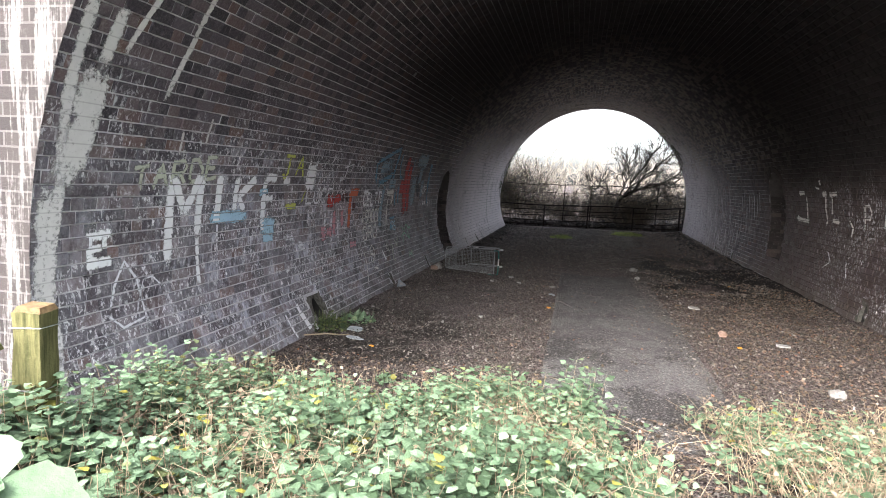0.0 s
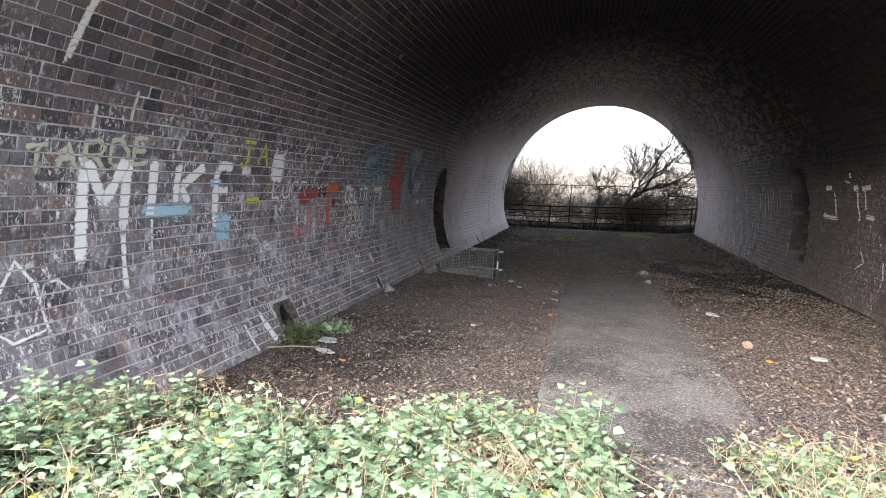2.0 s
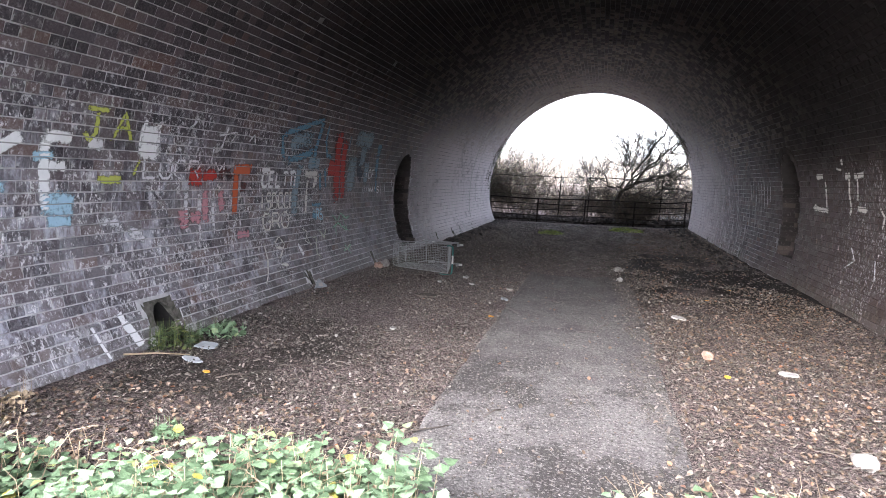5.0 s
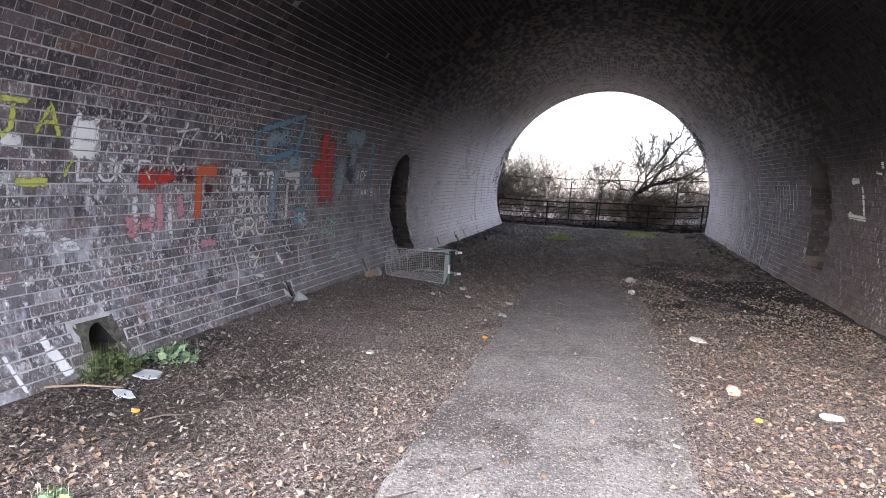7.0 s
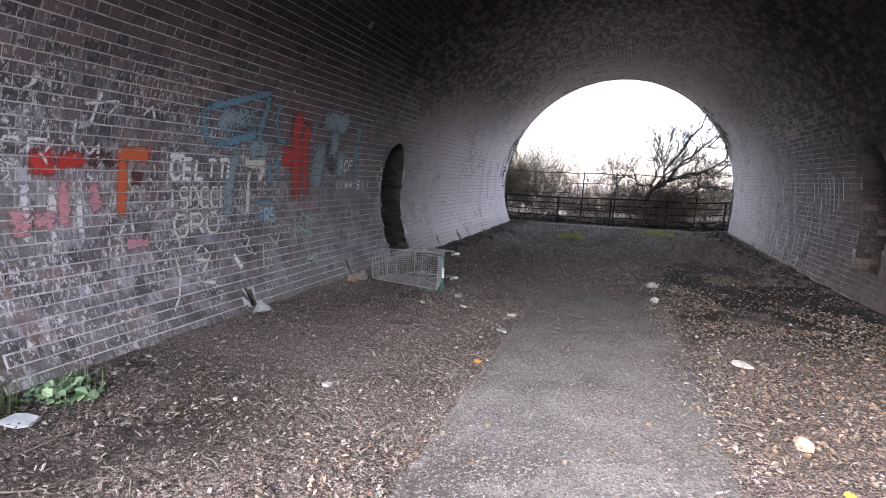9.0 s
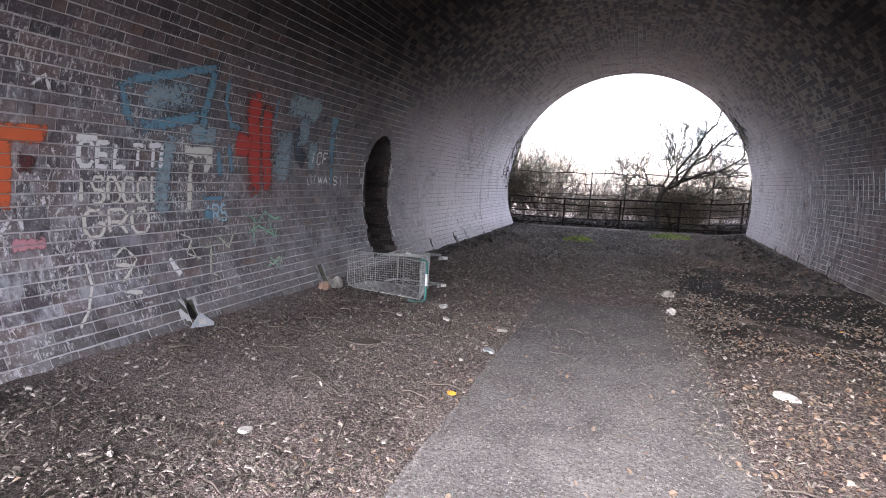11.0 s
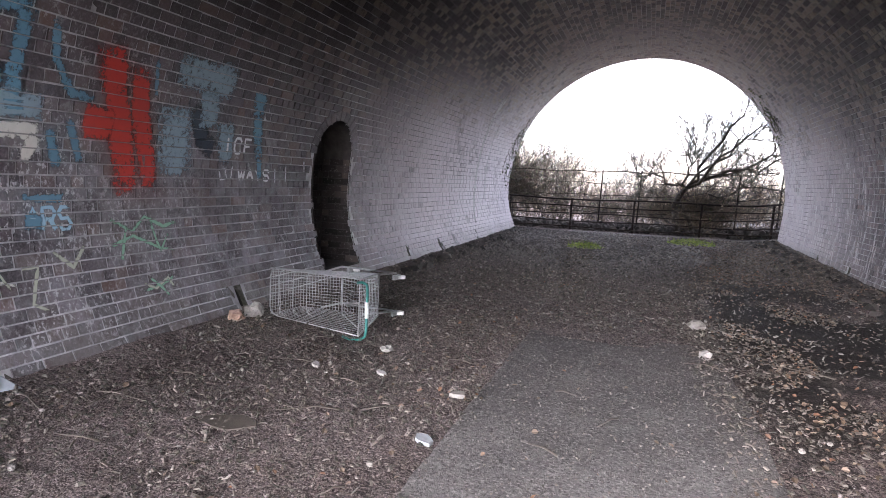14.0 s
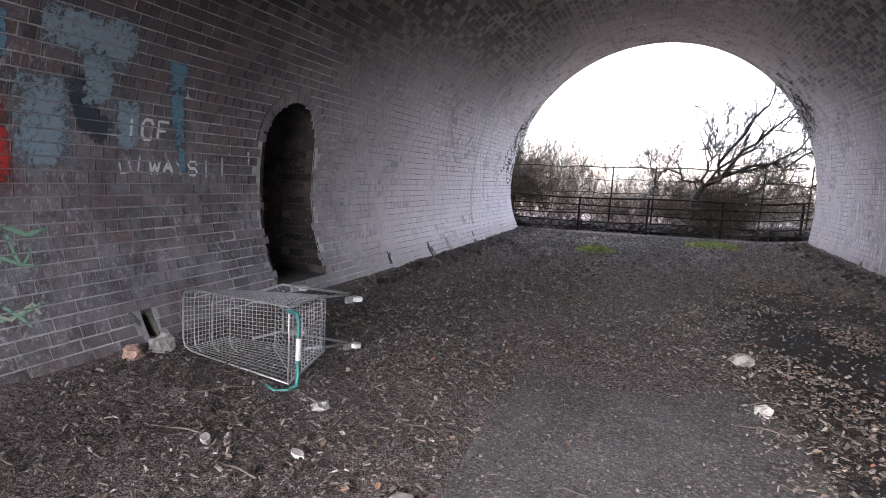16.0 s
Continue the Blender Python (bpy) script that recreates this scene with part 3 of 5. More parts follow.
def build_niche(a, b, lo, hi, right):
    """A refuge in the side wall: brick jambs, arched head, back and sill, with a ring of bricks on edge."""
    mid, half = (a + b) / 2, (b - a) / 2
    low, sp = s_of(lo, right), s_of(hi, right) - half
    rim = [(a, low + (sp - low) * k / 10) for k in range(11)]
    rim += [(mid - half * math.cos(math.pi * k / 14), sp + half * math.sin(math.pi * k / 14)) for k in range(1, 15)]
    rim += [(b, low + (sp - low) * k / 10) for k in range(9, -1, -1)]
    sv = [S_ALL - d if right else d for _, d in rim]
    front = [wall_at(y, d, -0.002) for (y, _), d in zip(rim, sv)]
    back_x = (CX + RAD + 0.42) if right else (CX - RAD - 0.42)
    back = [Vector((back_x, p.y, p.z)) for p in front]
    n = len(front)
    niche = thing("refuge_niche", "dark arched refuge recess in the brick tunnel wall", "niche", kind="structure")
    jamb = Soup()
    jamb.add(front + back, [(i, i + 1, n + i + 1, n + i) for i in range(n - 1)] + [(n - 1, 0, n, 2 * n - 1)])
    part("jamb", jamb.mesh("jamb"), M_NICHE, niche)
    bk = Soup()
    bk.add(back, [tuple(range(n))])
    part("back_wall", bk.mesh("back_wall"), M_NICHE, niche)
    five = [(4, 5, 6, 7), (0, 1, 5, 4), (1, 2, 6, 5), (2, 3, 7, 6), (3, 0, 4, 7)]
    r = random.Random(5)
    # courses up both jambs, from the wall face to the back
    top = hi - half - 0.02
    for k in range(int((top - lo) / COURSE)):
        z0, z1 = lo + k * COURSE + 0.005, lo + (k + 1) * COURSE - 0.005
        s_mid = s_of((z0 + z1) / 2, right)
        face = wall_at(a, S_ALL - s_mid if right else s_mid, 0.0).x
        cuts = [0.0, 0.115, 0.34, 1.0] if k % 2 else [0.0, 0.225, 0.45, 1.0]
        for c0, c1 in zip(cuts, cuts[1:]):
            deep = abs(back_x - face)
            c1 = min(c1, deep)
            if c1 - c0 < 0.04:
                continue
            way = 1 if right else -1
            x0, x1 = face + way * (c0 + 0.004), face + way * (c1 - 0.004)
            for y, turn in ((a, 1), (b, -1)):
                out = 0.010 + r.uniform(-0.003, 0.003)
                v = [(x0, y - turn * 0.02, z0), (x1, y - turn * 0.02, z0), (x1, y - turn * 0.02, z1), (x0, y - turn * 0.02, z1)]
                v += [(x, y + turn * out, z) for x, _, z in v]
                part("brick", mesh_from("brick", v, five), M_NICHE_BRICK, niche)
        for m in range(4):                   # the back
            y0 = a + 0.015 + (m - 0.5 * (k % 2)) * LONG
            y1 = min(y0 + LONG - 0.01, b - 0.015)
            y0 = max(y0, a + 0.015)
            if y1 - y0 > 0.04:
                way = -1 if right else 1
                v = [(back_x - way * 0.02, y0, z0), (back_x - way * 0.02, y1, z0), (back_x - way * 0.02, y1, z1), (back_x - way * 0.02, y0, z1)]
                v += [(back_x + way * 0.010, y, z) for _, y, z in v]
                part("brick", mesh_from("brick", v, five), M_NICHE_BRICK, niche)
    for k in range(15):
        t0, t1 = math.pi * (k + 0.06) / 15, math.pi * (k + 0.94) / 15
        pts = []
        for off in (-0.02, 0.007):
            for q, t in ((half - 0.004, t0), (half + 0.13, t0), (half + 0.13, t1), (half - 0.004, t1)):
                d = sp + q * math.sin(t)
                pts.append(wall_at(mid - q * math.cos(t), S_ALL - d if right else d, off))
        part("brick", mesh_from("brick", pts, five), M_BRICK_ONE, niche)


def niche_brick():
    n = Nodes("dark_refuge_brick")
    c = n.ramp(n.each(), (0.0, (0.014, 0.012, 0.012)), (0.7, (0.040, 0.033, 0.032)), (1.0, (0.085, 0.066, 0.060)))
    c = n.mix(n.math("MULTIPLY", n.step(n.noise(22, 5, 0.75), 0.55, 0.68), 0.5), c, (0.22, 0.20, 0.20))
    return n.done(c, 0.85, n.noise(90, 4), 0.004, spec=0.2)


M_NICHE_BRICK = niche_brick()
M_NICHE = simple("dark_niche_mortar", (0.014, 0.012, 0.012), (0.06, 0.052, 0.050), 6, 0.9, 0, 0.012)
for args in NICHES:
    build_niche(*args)


def rock(r, seed, flat=0.7):
    bm = bmesh.new()
    bmesh.ops.create_icosphere(bm, subdivisions=2, radius=r)
    for v in bm.verts:
        d = 1 + 0.45 * noise.noise(v.co * (1.6 / r) + Vector((seed * 3.1, seed, 0)))
        v.co = Vector((v.co.x * d, v.co.y * d * 0.8, v.co.z * d * flat))
    return bm


def build_hole(mid, w, h, right):
    """A ragged hole through the lining with a broken lip and a near-black cavity behind it."""
    d0, d1 = s_of(-0.44, right), s_of(-0.30, right) + h
    hole = thing("drain_hole", "broken drain hole at the foot of the brick wall", "drain hole", kind="structure")
    r = random.Random(int(mid * 100))
    inner, outer, lip, deep = [], [], [], []
    n = 18
    for k in range(n):
        t = 2 * math.pi * k / n
        jag = r.uniform(0.86, 1.08)
        cy, cd = mid, (d0 + d1) / 2
        y, d = cy + math.cos(t) * w * 0.47 * jag, cd + math.sin(t) * (d1 - d0) * 0.49 * jag
        yo, do = cy + math.copysign(min(abs(math.cos(t)) * 1.5, 1.0), math.cos(t)) * (w / 2 + 0.10), cd + math.copysign(min(abs(math.sin(t)) * 1.5, 1.0), math.sin(t)) * ((d1 - d0) / 2 + 0.10)
        yo, do = mid + (yo - mid), max(0.0, do)
        inner.append(wall_at(y, S_ALL - d if right else d, -0.010 + r.uniform(-0.008, 0.004)))
        outer.append(wall_at(yo, S_ALL - do if right else do, -0.013))
        lip.append(inner[-1] + Vector((0.06 if right else -0.06, 0, 0)))
        deep.append(inner[-1] + Vector((0.36 if right else -0.36, 0, -0.05)))
    ring = lambda o, q: [(o + k, o + (k + 1) % n, q + (k + 1) % n, q + k) for k in range(n)]
    sp = Soup()
    sp.add(outer + inner + lip, ring(0, n) + ring(n, 2 * n))
    part("lip", sp.mesh("lip"), M_LIP, hole, "crumbled damp mortar round the hole")
    sp = Soup()
    sp.add(lip + deep, ring(0, n) + [tuple(range(n, 2 * n))])
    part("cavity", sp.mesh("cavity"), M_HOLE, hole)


M_LIP = simple("crumbled_mossy_mortar", (0.03, 0.03, 0.022), (0.15, 0.14, 0.12), 18, 0.95, 0, 0.012)
for args in HOLES:
    build_hole(*args)


# ---- painted marks on the walls ----
def paint(name, color, wear=0.45, rough=0.6, joints=0.75):
    """Old brush or spray paint: gone in the joints, thin and flaked on the bricks."""
    n = Nodes(name)
    uv = n.t.nodes.new("ShaderNodeUVMap")
    uv.uv_map = "Wall"
    sep = n.t.nodes.new("ShaderNodeSeparateXYZ")
    n.t.links.new(uv.outputs[0], sep.inputs[0])
    row = n.math("FRACT", n.math("DIVIDE", sep.outputs[1], COURSE))
    bed = n.math("MULTIPLY", n.step(row, 0.02, 0.09), n.step(row, 0.99, 0.93))
    uv2 = n.t.nodes.new("ShaderNodeUVMap")
    uv2.uv_map = "Stroke"
    sep2 = n.t.nodes.new("ShaderNodeSeparateXYZ")
    n.t.links.new(uv2.outputs[0], sep2.inputs[0])
    body = [n.math("SUBTRACT", 1.0, n.math("POWER", n.math("ABSOLUTE", n.math("SUBTRACT", n.math("MULTIPLY", sep2.outputs[k], 2.0), 1.0)), p)) for k, p in ((0, 2.5), (1, 6.0))]
    flake = n.step(n.math("ADD", n.noise(26, 6, 0.75), n.math("ADD", n.math("MULTIPLY", n.noise(3.0, 3), 0.5), n.math("MULTIPLY", n.math("MULTIPLY", body[0], body[1]), 0.30))), wear + 0.34, wear + 0.60)
    a = n.math("MULTIPLY", n.math("ADD", n.math("MULTIPLY", bed, joints), 1 - joints), flake)
    c = n.mix(n.math("MULTIPLY", n.noise(18, 5), 0.5), color, tuple(v * 0.55 for v in color))
    return n.done(c, rough, n.noise(100, 3), 0.002, spec=0.35, alpha=a)


P_WHITE = paint("white_brush_paint", (0.84, 0.84, 0.86), 0.34)
P_THIN = paint("thin_white_paint", (0.76, 0.76, 0.80), 0.44)
P_CREAM = paint("cream_paint", (0.72, 0.70, 0.66), 0.41)
P_OLIVE = paint("pale_olive_paint", (0.50, 0.52, 0.42), 0.34)
P_YELLOW = paint("yellow_green_paint", (0.55, 0.58, 0.14), 0.40)
P_BLUE = paint("faded_blue_paint", (0.14, 0.29, 0.41), 0.44)
P_SKY = paint("pale_blue_paint", (0.40, 0.60, 0.74), 0.40)
P_RED = paint("red_paint", (0.46, 0.045, 0.035), 0.37)
P_ORANGE = paint("orange_red_paint", (0.60, 0.13, 0.05), 0.36)
P_PINK = paint("pink_paint", (0.58, 0.28, 0.32), 0.44)
P_GREEN = paint("mint_green_paint", (0.28, 0.50, 0.36), 0.42)
P_CHALK = paint("chalky_white_runs", (0.74, 0.74, 0.78), 0.53)
P_HAZE = paint("thin_grey_blue_haze", (0.27, 0.36, 0.43), 0.45)
P_NAVY = paint("navy_spray", (0.03, 0.04, 0.06), 0.42)
P_MAROON = paint("old_maroon_paint", (0.10, 0.03, 0.03), 0.46)
P_LIME = paint("thick_lime_crust", (0.62, 0.60, 0.59), 0.40, 0.9, 0.25)


def strip(pts, width, material, name="painted_stroke", parent=None, right=False, lift=0.0055, taper=False):
    """A painted stroke along (y, z) points of a side wall, following its curve."""
    pts = [(y, s_of(z, right)) for y, z in pts]
    fine = [pts[0]]
    for (y0, s0), (y1, s1) in zip(pts, pts[1:]):
        k = max(1, int(math.hypot(y1 - y0, s1 - s0) / 0.045))
        fine += [(y0 + (y1 - y0) * i / k, s0 + (s1 - s0) * i / k) for i in range(1, k + 1)]
    v, f, uv = [], [], []
    across = max(3, int(width / 0.05) + 2)
    for i, (y, s) in enumerate(fine):
        a, b = fine[max(i - 1, 0)], fine[min(i + 1, len(fine) - 1)]
        d = math.hypot(b[0] - a[0], b[1] - a[1]) or 1
        ny, ns = -(b[1] - a[1]) / d, (b[0] - a[0]) / d
        w = width * 1.15 * (1 + 0.22 * noise.noise((y * 9, s * 9, width))) * ((1 - 0.75 * i / len(fine)) if taper else 1)
        for j in range(across):
            t = (j / (across - 1) - 0.5) * w
            yy, ss = y + ny * t, s + ns * t
            v.append(wall_at(yy, S_ALL - ss if right else ss, lift))
            uv.append((yy, S_ALL - ss if right else ss))
    for i in range(len(fine) - 1):
        f += [(i * across + j, i * across + j + 1, (i + 1) * across + j + 1, (i + 1) * across + j) for j in range(across - 1)]
    me = mesh_from(name, v, f)
    for key, table in (("Wall", uv), ("Stroke", [(j / (across - 1), i / (len(fine) - 1)) for i in range(len(fine)) for j in range(across)])):
        layer = me.uv_layers.new(name=key)
        for loop in me.loops:
            layer.data[loop.index].uv = table[loop.vertex_index]
    return part(name, me, material, parent)


GLYPH = {"A": "00-24-40 12-32", "C": "43-34-14-03-01-10-30-41", "D": "00-04-24-42-41-30-00", "E": "44-04-00-40 02-32", "F": "00-04-44 02-32", "G": "43-34-14-03-01-10-30-41-42-22",
         "I": "20-24", "J": "04-44 24-21-10-01", "K": "00-04 44-02-40", "L": "04-00-40", "M": "00-04-22-44-40", "O": "14-03-01-10-30-41-43-34-14", "P": "00-04-34-43-32-02", "R": "00-04-34-43-32-02 22-40",
         "S": "43-34-14-03-12-32-41-30-10-01", "T": "04-44 24-20", "W": "04-10-23-30-44", "Y": "04-22-44 22-20", "4": "30-34-01-41"}


def write(text, y, z, w, h, material, stroke, label, gap=0.25, right=False, slope=0.0):
    """Letters brushed on a side wall; each letter is a part."""
    sign = thing("graffiti", label, "graffiti")
    for k, ch in enumerate(text):
        if ch not in GLYPH:
            continue
        for n, run in enumerate(GLYPH[ch].split()):
            pts = []
            for p in run.split("-"):
                u, q = int(p[0]) / 4, int(p[1]) / 4
                u = 1 - u if right else u
                kk = len(text) - 1 - k if right else k
                yy = y + (kk * (1 + gap) + u) * w
                pts.append((yy, z + q * h + slope * (yy - y)))
            strip(pts, stroke, material, "letter_stroke", sign, right, 0.0055 + 0.0012 * (n % 3))
    return sign


def mark(label, strokes, material, right=False, lift=0.0055):
    """Painted marks: (width, points) strokes of one thing."""
    sign = thing("graffiti", label, "graffiti")
    for i, (w, pts) in enumerate(strokes):
        strip(pts, w, material, "painted_stroke", sign, right, lift + 0.0012 * (i % 3))
    return sign


mark("large white brushed letters spelling MIKE with long runs", [
    (0.10, [(4.93, 1.58), (4.93, 0.76)]), (0.09, [(4.95, 1.56), (5.13, 1.22)]), (0.09, [(5.13, 1.22), (5.31, 1.58)]), (0.10, [(5.33, 1.58), (5.33, 1.02)]), (0.05, [(5.33, 1.0), (5.34, 0.55)]),
    (0.10, [(5.62, 1.58), (5.62, 1.12)]), (0.09, [(5.92, 1.58), (5.92, 1.2)]), (0.09, [(6.28, 1.56), (5.96, 1.36)]), (0.07, [(5.98, 1.36), (6.1, 1.2)]),
    (0.09, [(6.48, 1.58), (6.50, 0.95)]), (0.10, [(6.46, 1.57), (6.72, 1.56)]), (0.08, [(6.52, 1.33), (6.68, 1.33)])], P_WHITE)
mark("white drip below painted letters", [(0.035, [(5.64, 1.12), (5.65, 0.8)]), (0.12, [(6.88, 1.55), (7.05, 1.52)])], P_THIN)
write("TARDE", 4.46, 1.42, 0.17, 0.20, P_OLIVE, 0.040, "pale olive spray-painted letters on dark brick", 0.35, False, 0.13)
mark("white stencilled patch with dark gaps", [(0.07, [(4.05, 1.10), (4.30, 1.12)]), (0.06, [(4.05, 1.0), (4.2, 1.02)]), (0.08, [(4.05, 0.90), (4.29, 0.91)]), (0.05, [(4.08, 1.1), (4.08, 0.9)]), (0.05, [(4.22, 1.1), (4.22, 1.0)])], P_WHITE)
mark("pale scrawled loops on dark brick", [(0.030, [(4.22, 0.45), (4.32, 0.72), (4.42, 0.88), (4.55, 0.72), (4.60, 0.45), (4.66, 0.25)]), (0.024, [(4.50, 0.42), (4.62, 0.70), (4.72, 0.72), (4.86, 0.60)]),
                                           (0.022, [(4.20, 0.50), (4.35, 0.36), (4.62, 0.40)])], P_THIN)
write("JA", 6.83, 1.56, 0.24, 0.27, P_YELLOW, 0.045, "yellow-green sprayed letters JA")
mark("white rounded splodge with pointed ears", [(0.24, [(7.46, 1.60), (7.74, 1.60)]), (0.20, [(7.48, 1.53), (7.72, 1.53)]), (0.16, [(7.50, 1.66), (7.70, 1.66)]), (0.05, [(7.50, 1.68), (7.52, 1.80)]), (0.05, [(7.66, 1.68), (7.70, 1.78)])], P_WHITE)
mark("yellow-green smear on dark brick", [(0.07, [(7.0, 1.22), (7.3, 1.22)]), (0.04, [(7.42, 1.25), (7.5, 1.42)])], P_YELLOW)
mark("pale blue painted patches on brick", [(0.20, [(6.45, 1.02), (6.78, 1.0)]), (0.10, [(6.5, 0.88), (6.75, 0.86)]), (0.13, [(5.5, 1.17), (6.2, 1.16)]), (0.08, [(6.38, 1.4), (6.58, 1.42)])], P_SKY)
write("LOCR M", 7.56, 1.24, 0.17, 0.19, P_THIN, 0.034, "thin white scrawled letters on brick", 0.30)
mark("thin white scrawled strokes above red paint", [(0.035, [(8.58, 1.40), (8.60, 1.62)]), (0.035, [(8.72, 1.55), (8.80, 1.85)]), (0.03, [(8.66, 1.74), (8.98, 1.80), (8.86, 1.62)]), (0.04, [(8.10, 1.72), (8.26, 1.90)]), (0.03, [(9.25, 1.70), (9.35, 1.80), (9.42, 1.66)])], P_THIN)
mark("bright red painted block on brick", [(0.20, [(8.22, 1.26), (8.46, 1.26)]), (0.13, [(8.44, 1.26), (8.72, 1.30)])], P_RED)
mark("orange-red painted block on brick", [(0.13, [(9.02, 1.35), (9.42, 1.36)]), (0.10, [(9.10, 1.30), (9.10, 0.80)])], P_ORANGE)
mark("dark soaked patch of old paint", [(0.16, [(8.72, 1.30), (9.02, 1.32)]), (0.14, [(9.28, 1.22), (9.26, 1.06)])], P_MAROON)
mark("faded pink paint with runs", [(0.16, [(8.16, 0.90), (8.18, 0.68)]), (0.12, [(8.52, 1.12), (8.54, 0.72)]), (0.14, [(8.26, 0.80), (8.46, 0.80)]), (0.12, [(8.80, 1.10), (8.86, 0.84)]), (0.10, [(9.12, 0.54), (9.40, 0.54)])], P_PINK)
mark("chalky white runs below red paint", [(0.10, [(8.20, 1.16), (8.22, 0.60)]), (0.08, [(8.42, 1.10), (8.44, 0.50)]), (0.07, [(8.66, 1.12), (8.68, 0.52)]), (0.05, [(9.16, 0.78), (9.02, 0.56)]), (0.06, [(9.20, 0.80), (9.22, 0.62)]), (0.12, [(7.35, 0.75), (7.6, 0.62)]), (0.10, [(7.0, 0.86), (7.3, 0.80)])], P_CHALK)
write("CELTI", 9.69, 1.14, 0.135, 0.20, P_WHITE, 0.042, "white brushed letters reading CELTI", 0.30)
write("ISDCCE", 9.66, 0.83, 0.125, 0.22, P_CREAM, 0.040, "worn cream brushed letters reading ISDCCE", 0.28)
write("GRO", 9.74, 0.55, 0.19, 0.22, P_CREAM, 0.036, "worn cream brushed letters reading GRO", 0.28)
mark("white topstroke over brushed letters", [(0.06, [(9.66, 1.36), (9.86, 1.38)]), (0.05, [(10.40, 1.34), (10.56, 1.36), (10.56, 1.14)])], P_WHITE)
mark("pale scrawled loops low on the wall", [(0.030, [(9.70, 0.40), (9.72, 0.16), (9.62, -0.04), (9.48, -0.16)]), (0.026, [(9.62, 0.36), (9.52, 0.30)]), (0.030, [(9.95, 0.34), (10.10, 0.44), (10.22, 0.32), (10.10, 0.20), (9.98, 0.12)]), (0.05, [(10.02, 0.06), (10.22, 0.02)]), (0.04, [(9.98, 0.30), (10.2, 0.26)]), (0.024, [(10.75, 0.52), (10.95, 0.44), (10.85, 0.30), (11.05, 0.22)])], P_CREAM)
mark("thick white dab of paint", [(0.05, [(10.61, 0.28), (10.66, 0.19)]), (0.06, [(10.65, 0.20), (10.71, 0.11)])], P_WHITE)
mark("white painted numeral seven, half worn off", [(0.12, [(10.84, 1.32), (11.28, 1.33)]), (0.09, [(11.26, 1.30), (11.16, 1.10)]), (0.07, [(10.96, 1.26), (10.95, 0.72)])], P_CREAM)
mark("faded blue sprayed outline of a large letter", [(0.10, [(10.24, 1.46), (10.12, 1.62), (10.02, 1.83), (10.20, 1.92), (10.48, 1.98), (10.85, 2.10), (11.16, 2.17)]), (0.13, [(10.24, 1.50), (10.64, 1.58), (11.05, 1.70)]), (0.11, [(11.10, 2.14), (11.06, 1.72), (11.10, 1.4)])], P_BLUE)
mark("thin blue haze sprayed inside the letter", [(0.30, [(10.25, 1.74), (10.95, 1.88)]), (0.22, [(10.66, 1.5), (10.60, 1.1), (10.60, 0.68)]), (0.20, [(10.9, 1.5), (11.3, 1.5)])], P_HAZE)
mark("faded blue sprayed edging beside red paint", [(0.08, [(11.30, 2.14), (11.36, 1.85), (11.50, 1.64), (11.72, 1.60)]), (0.09, [(11.36, 1.36), (11.42, 1.06)]), (0.07, [(11.5, 1.45), (11.62, 1.1)]), (0.07, [(11.15, 0.84), (11.50, 0.84)]), (0.12, [(11.16, 0.68), (11.30, 0.66)]), (0.05, [(12.24, 2.05), (12.30, 1.7)])], P_BLUE)
write("ARS", 11.18, 0.60, 0.10, 0.17, P_SKY, 0.035, "pale blue handwritten letters", 0.25)
mark("red sprayed figure with two tall strokes", [(0.25, [(11.78, 2.05), (11.92, 1.6), (12.08, 0.87)]), (0.19, [(12.08, 1.94), (12.18, 1.5), (12.33, 0.87)]), (0.24, [(11.62, 1.46), (11.90, 1.42)])], P_RED)
mark("grey-blue haze of old faded spray paint", [(0.42, [(12.55, 1.72), (12.60, 1.02)]), (0.30, [(12.95, 1.95), (13.0, 1.5)]), (0.34, [(12.45, 2.0), (13.3, 1.98)]), (0.24, [(13.25, 1.62), (13.30, 1.15)])], P_HAZE)
mark("dark blue-black sprayed patch", [(0.20, [(12.78, 1.72), (12.95, 1.38), (13.12, 1.28)])], P_NAVY)
mark("blue sprayed upright bar", [(0.22, [(13.72, 1.98), (13.74, 1.70)]), (0.17, [(13.74, 1.74), (13.86, 1.24)]), (0.09, [(13.86, 1.26), (13.90, 1.02)])], P_BLUE)
write("ICF", 13.26, 1.29, 0.115, 0.16, P_WHITE, 0.026, "thin white handwritten letters ICF", 0.45)
write("WAYS", 13.52, 1.00, 0.115, 0.12, P_WHITE, 0.026, "white handwritten letters reading ways", 0.28)
mark("small white scrawl beside handwritten letters", [(0.022, [(13.22, 1.10), (13.30, 1.12), (13.34, 1.02), (13.24, 1.00), (13.22, 1.10)]), (0.022, [(13.40, 1.00), (13.42, 1.16)]), (0.02, [(14.18, 1.16), (14.20, 0.96)]), (0.03, [(14.40, 1.2), (14.42, 0.98)]), (0.04, [(14.78, 1.28), (14.82, 1.1)])], P_THIN)
mark("mint green scribbles low on the wall", [(0.035, [(11.86, 0.66), (12.10, 0.54), (12.24, 0.66), (12.45, 0.56), (12.60, 0.60)]), (0.03, [(11.84, 0.42), (12.10, 0.50), (12.40, 0.36), (12.58, 0.33)]), (0.03, [(12.2, 0.12), (12.30, 0.02), (12.36, -0.06)]), (0.03, [(12.10, 0.02), (12.30, 0.04), (12.48, 0.10)]), (0.028, [(11.95, 0.3), (12.05, 0.62)]), (0.028, [(12.3, 0.62), (12.38, 0.34), (12.5, 0.5)])], P_GREEN)
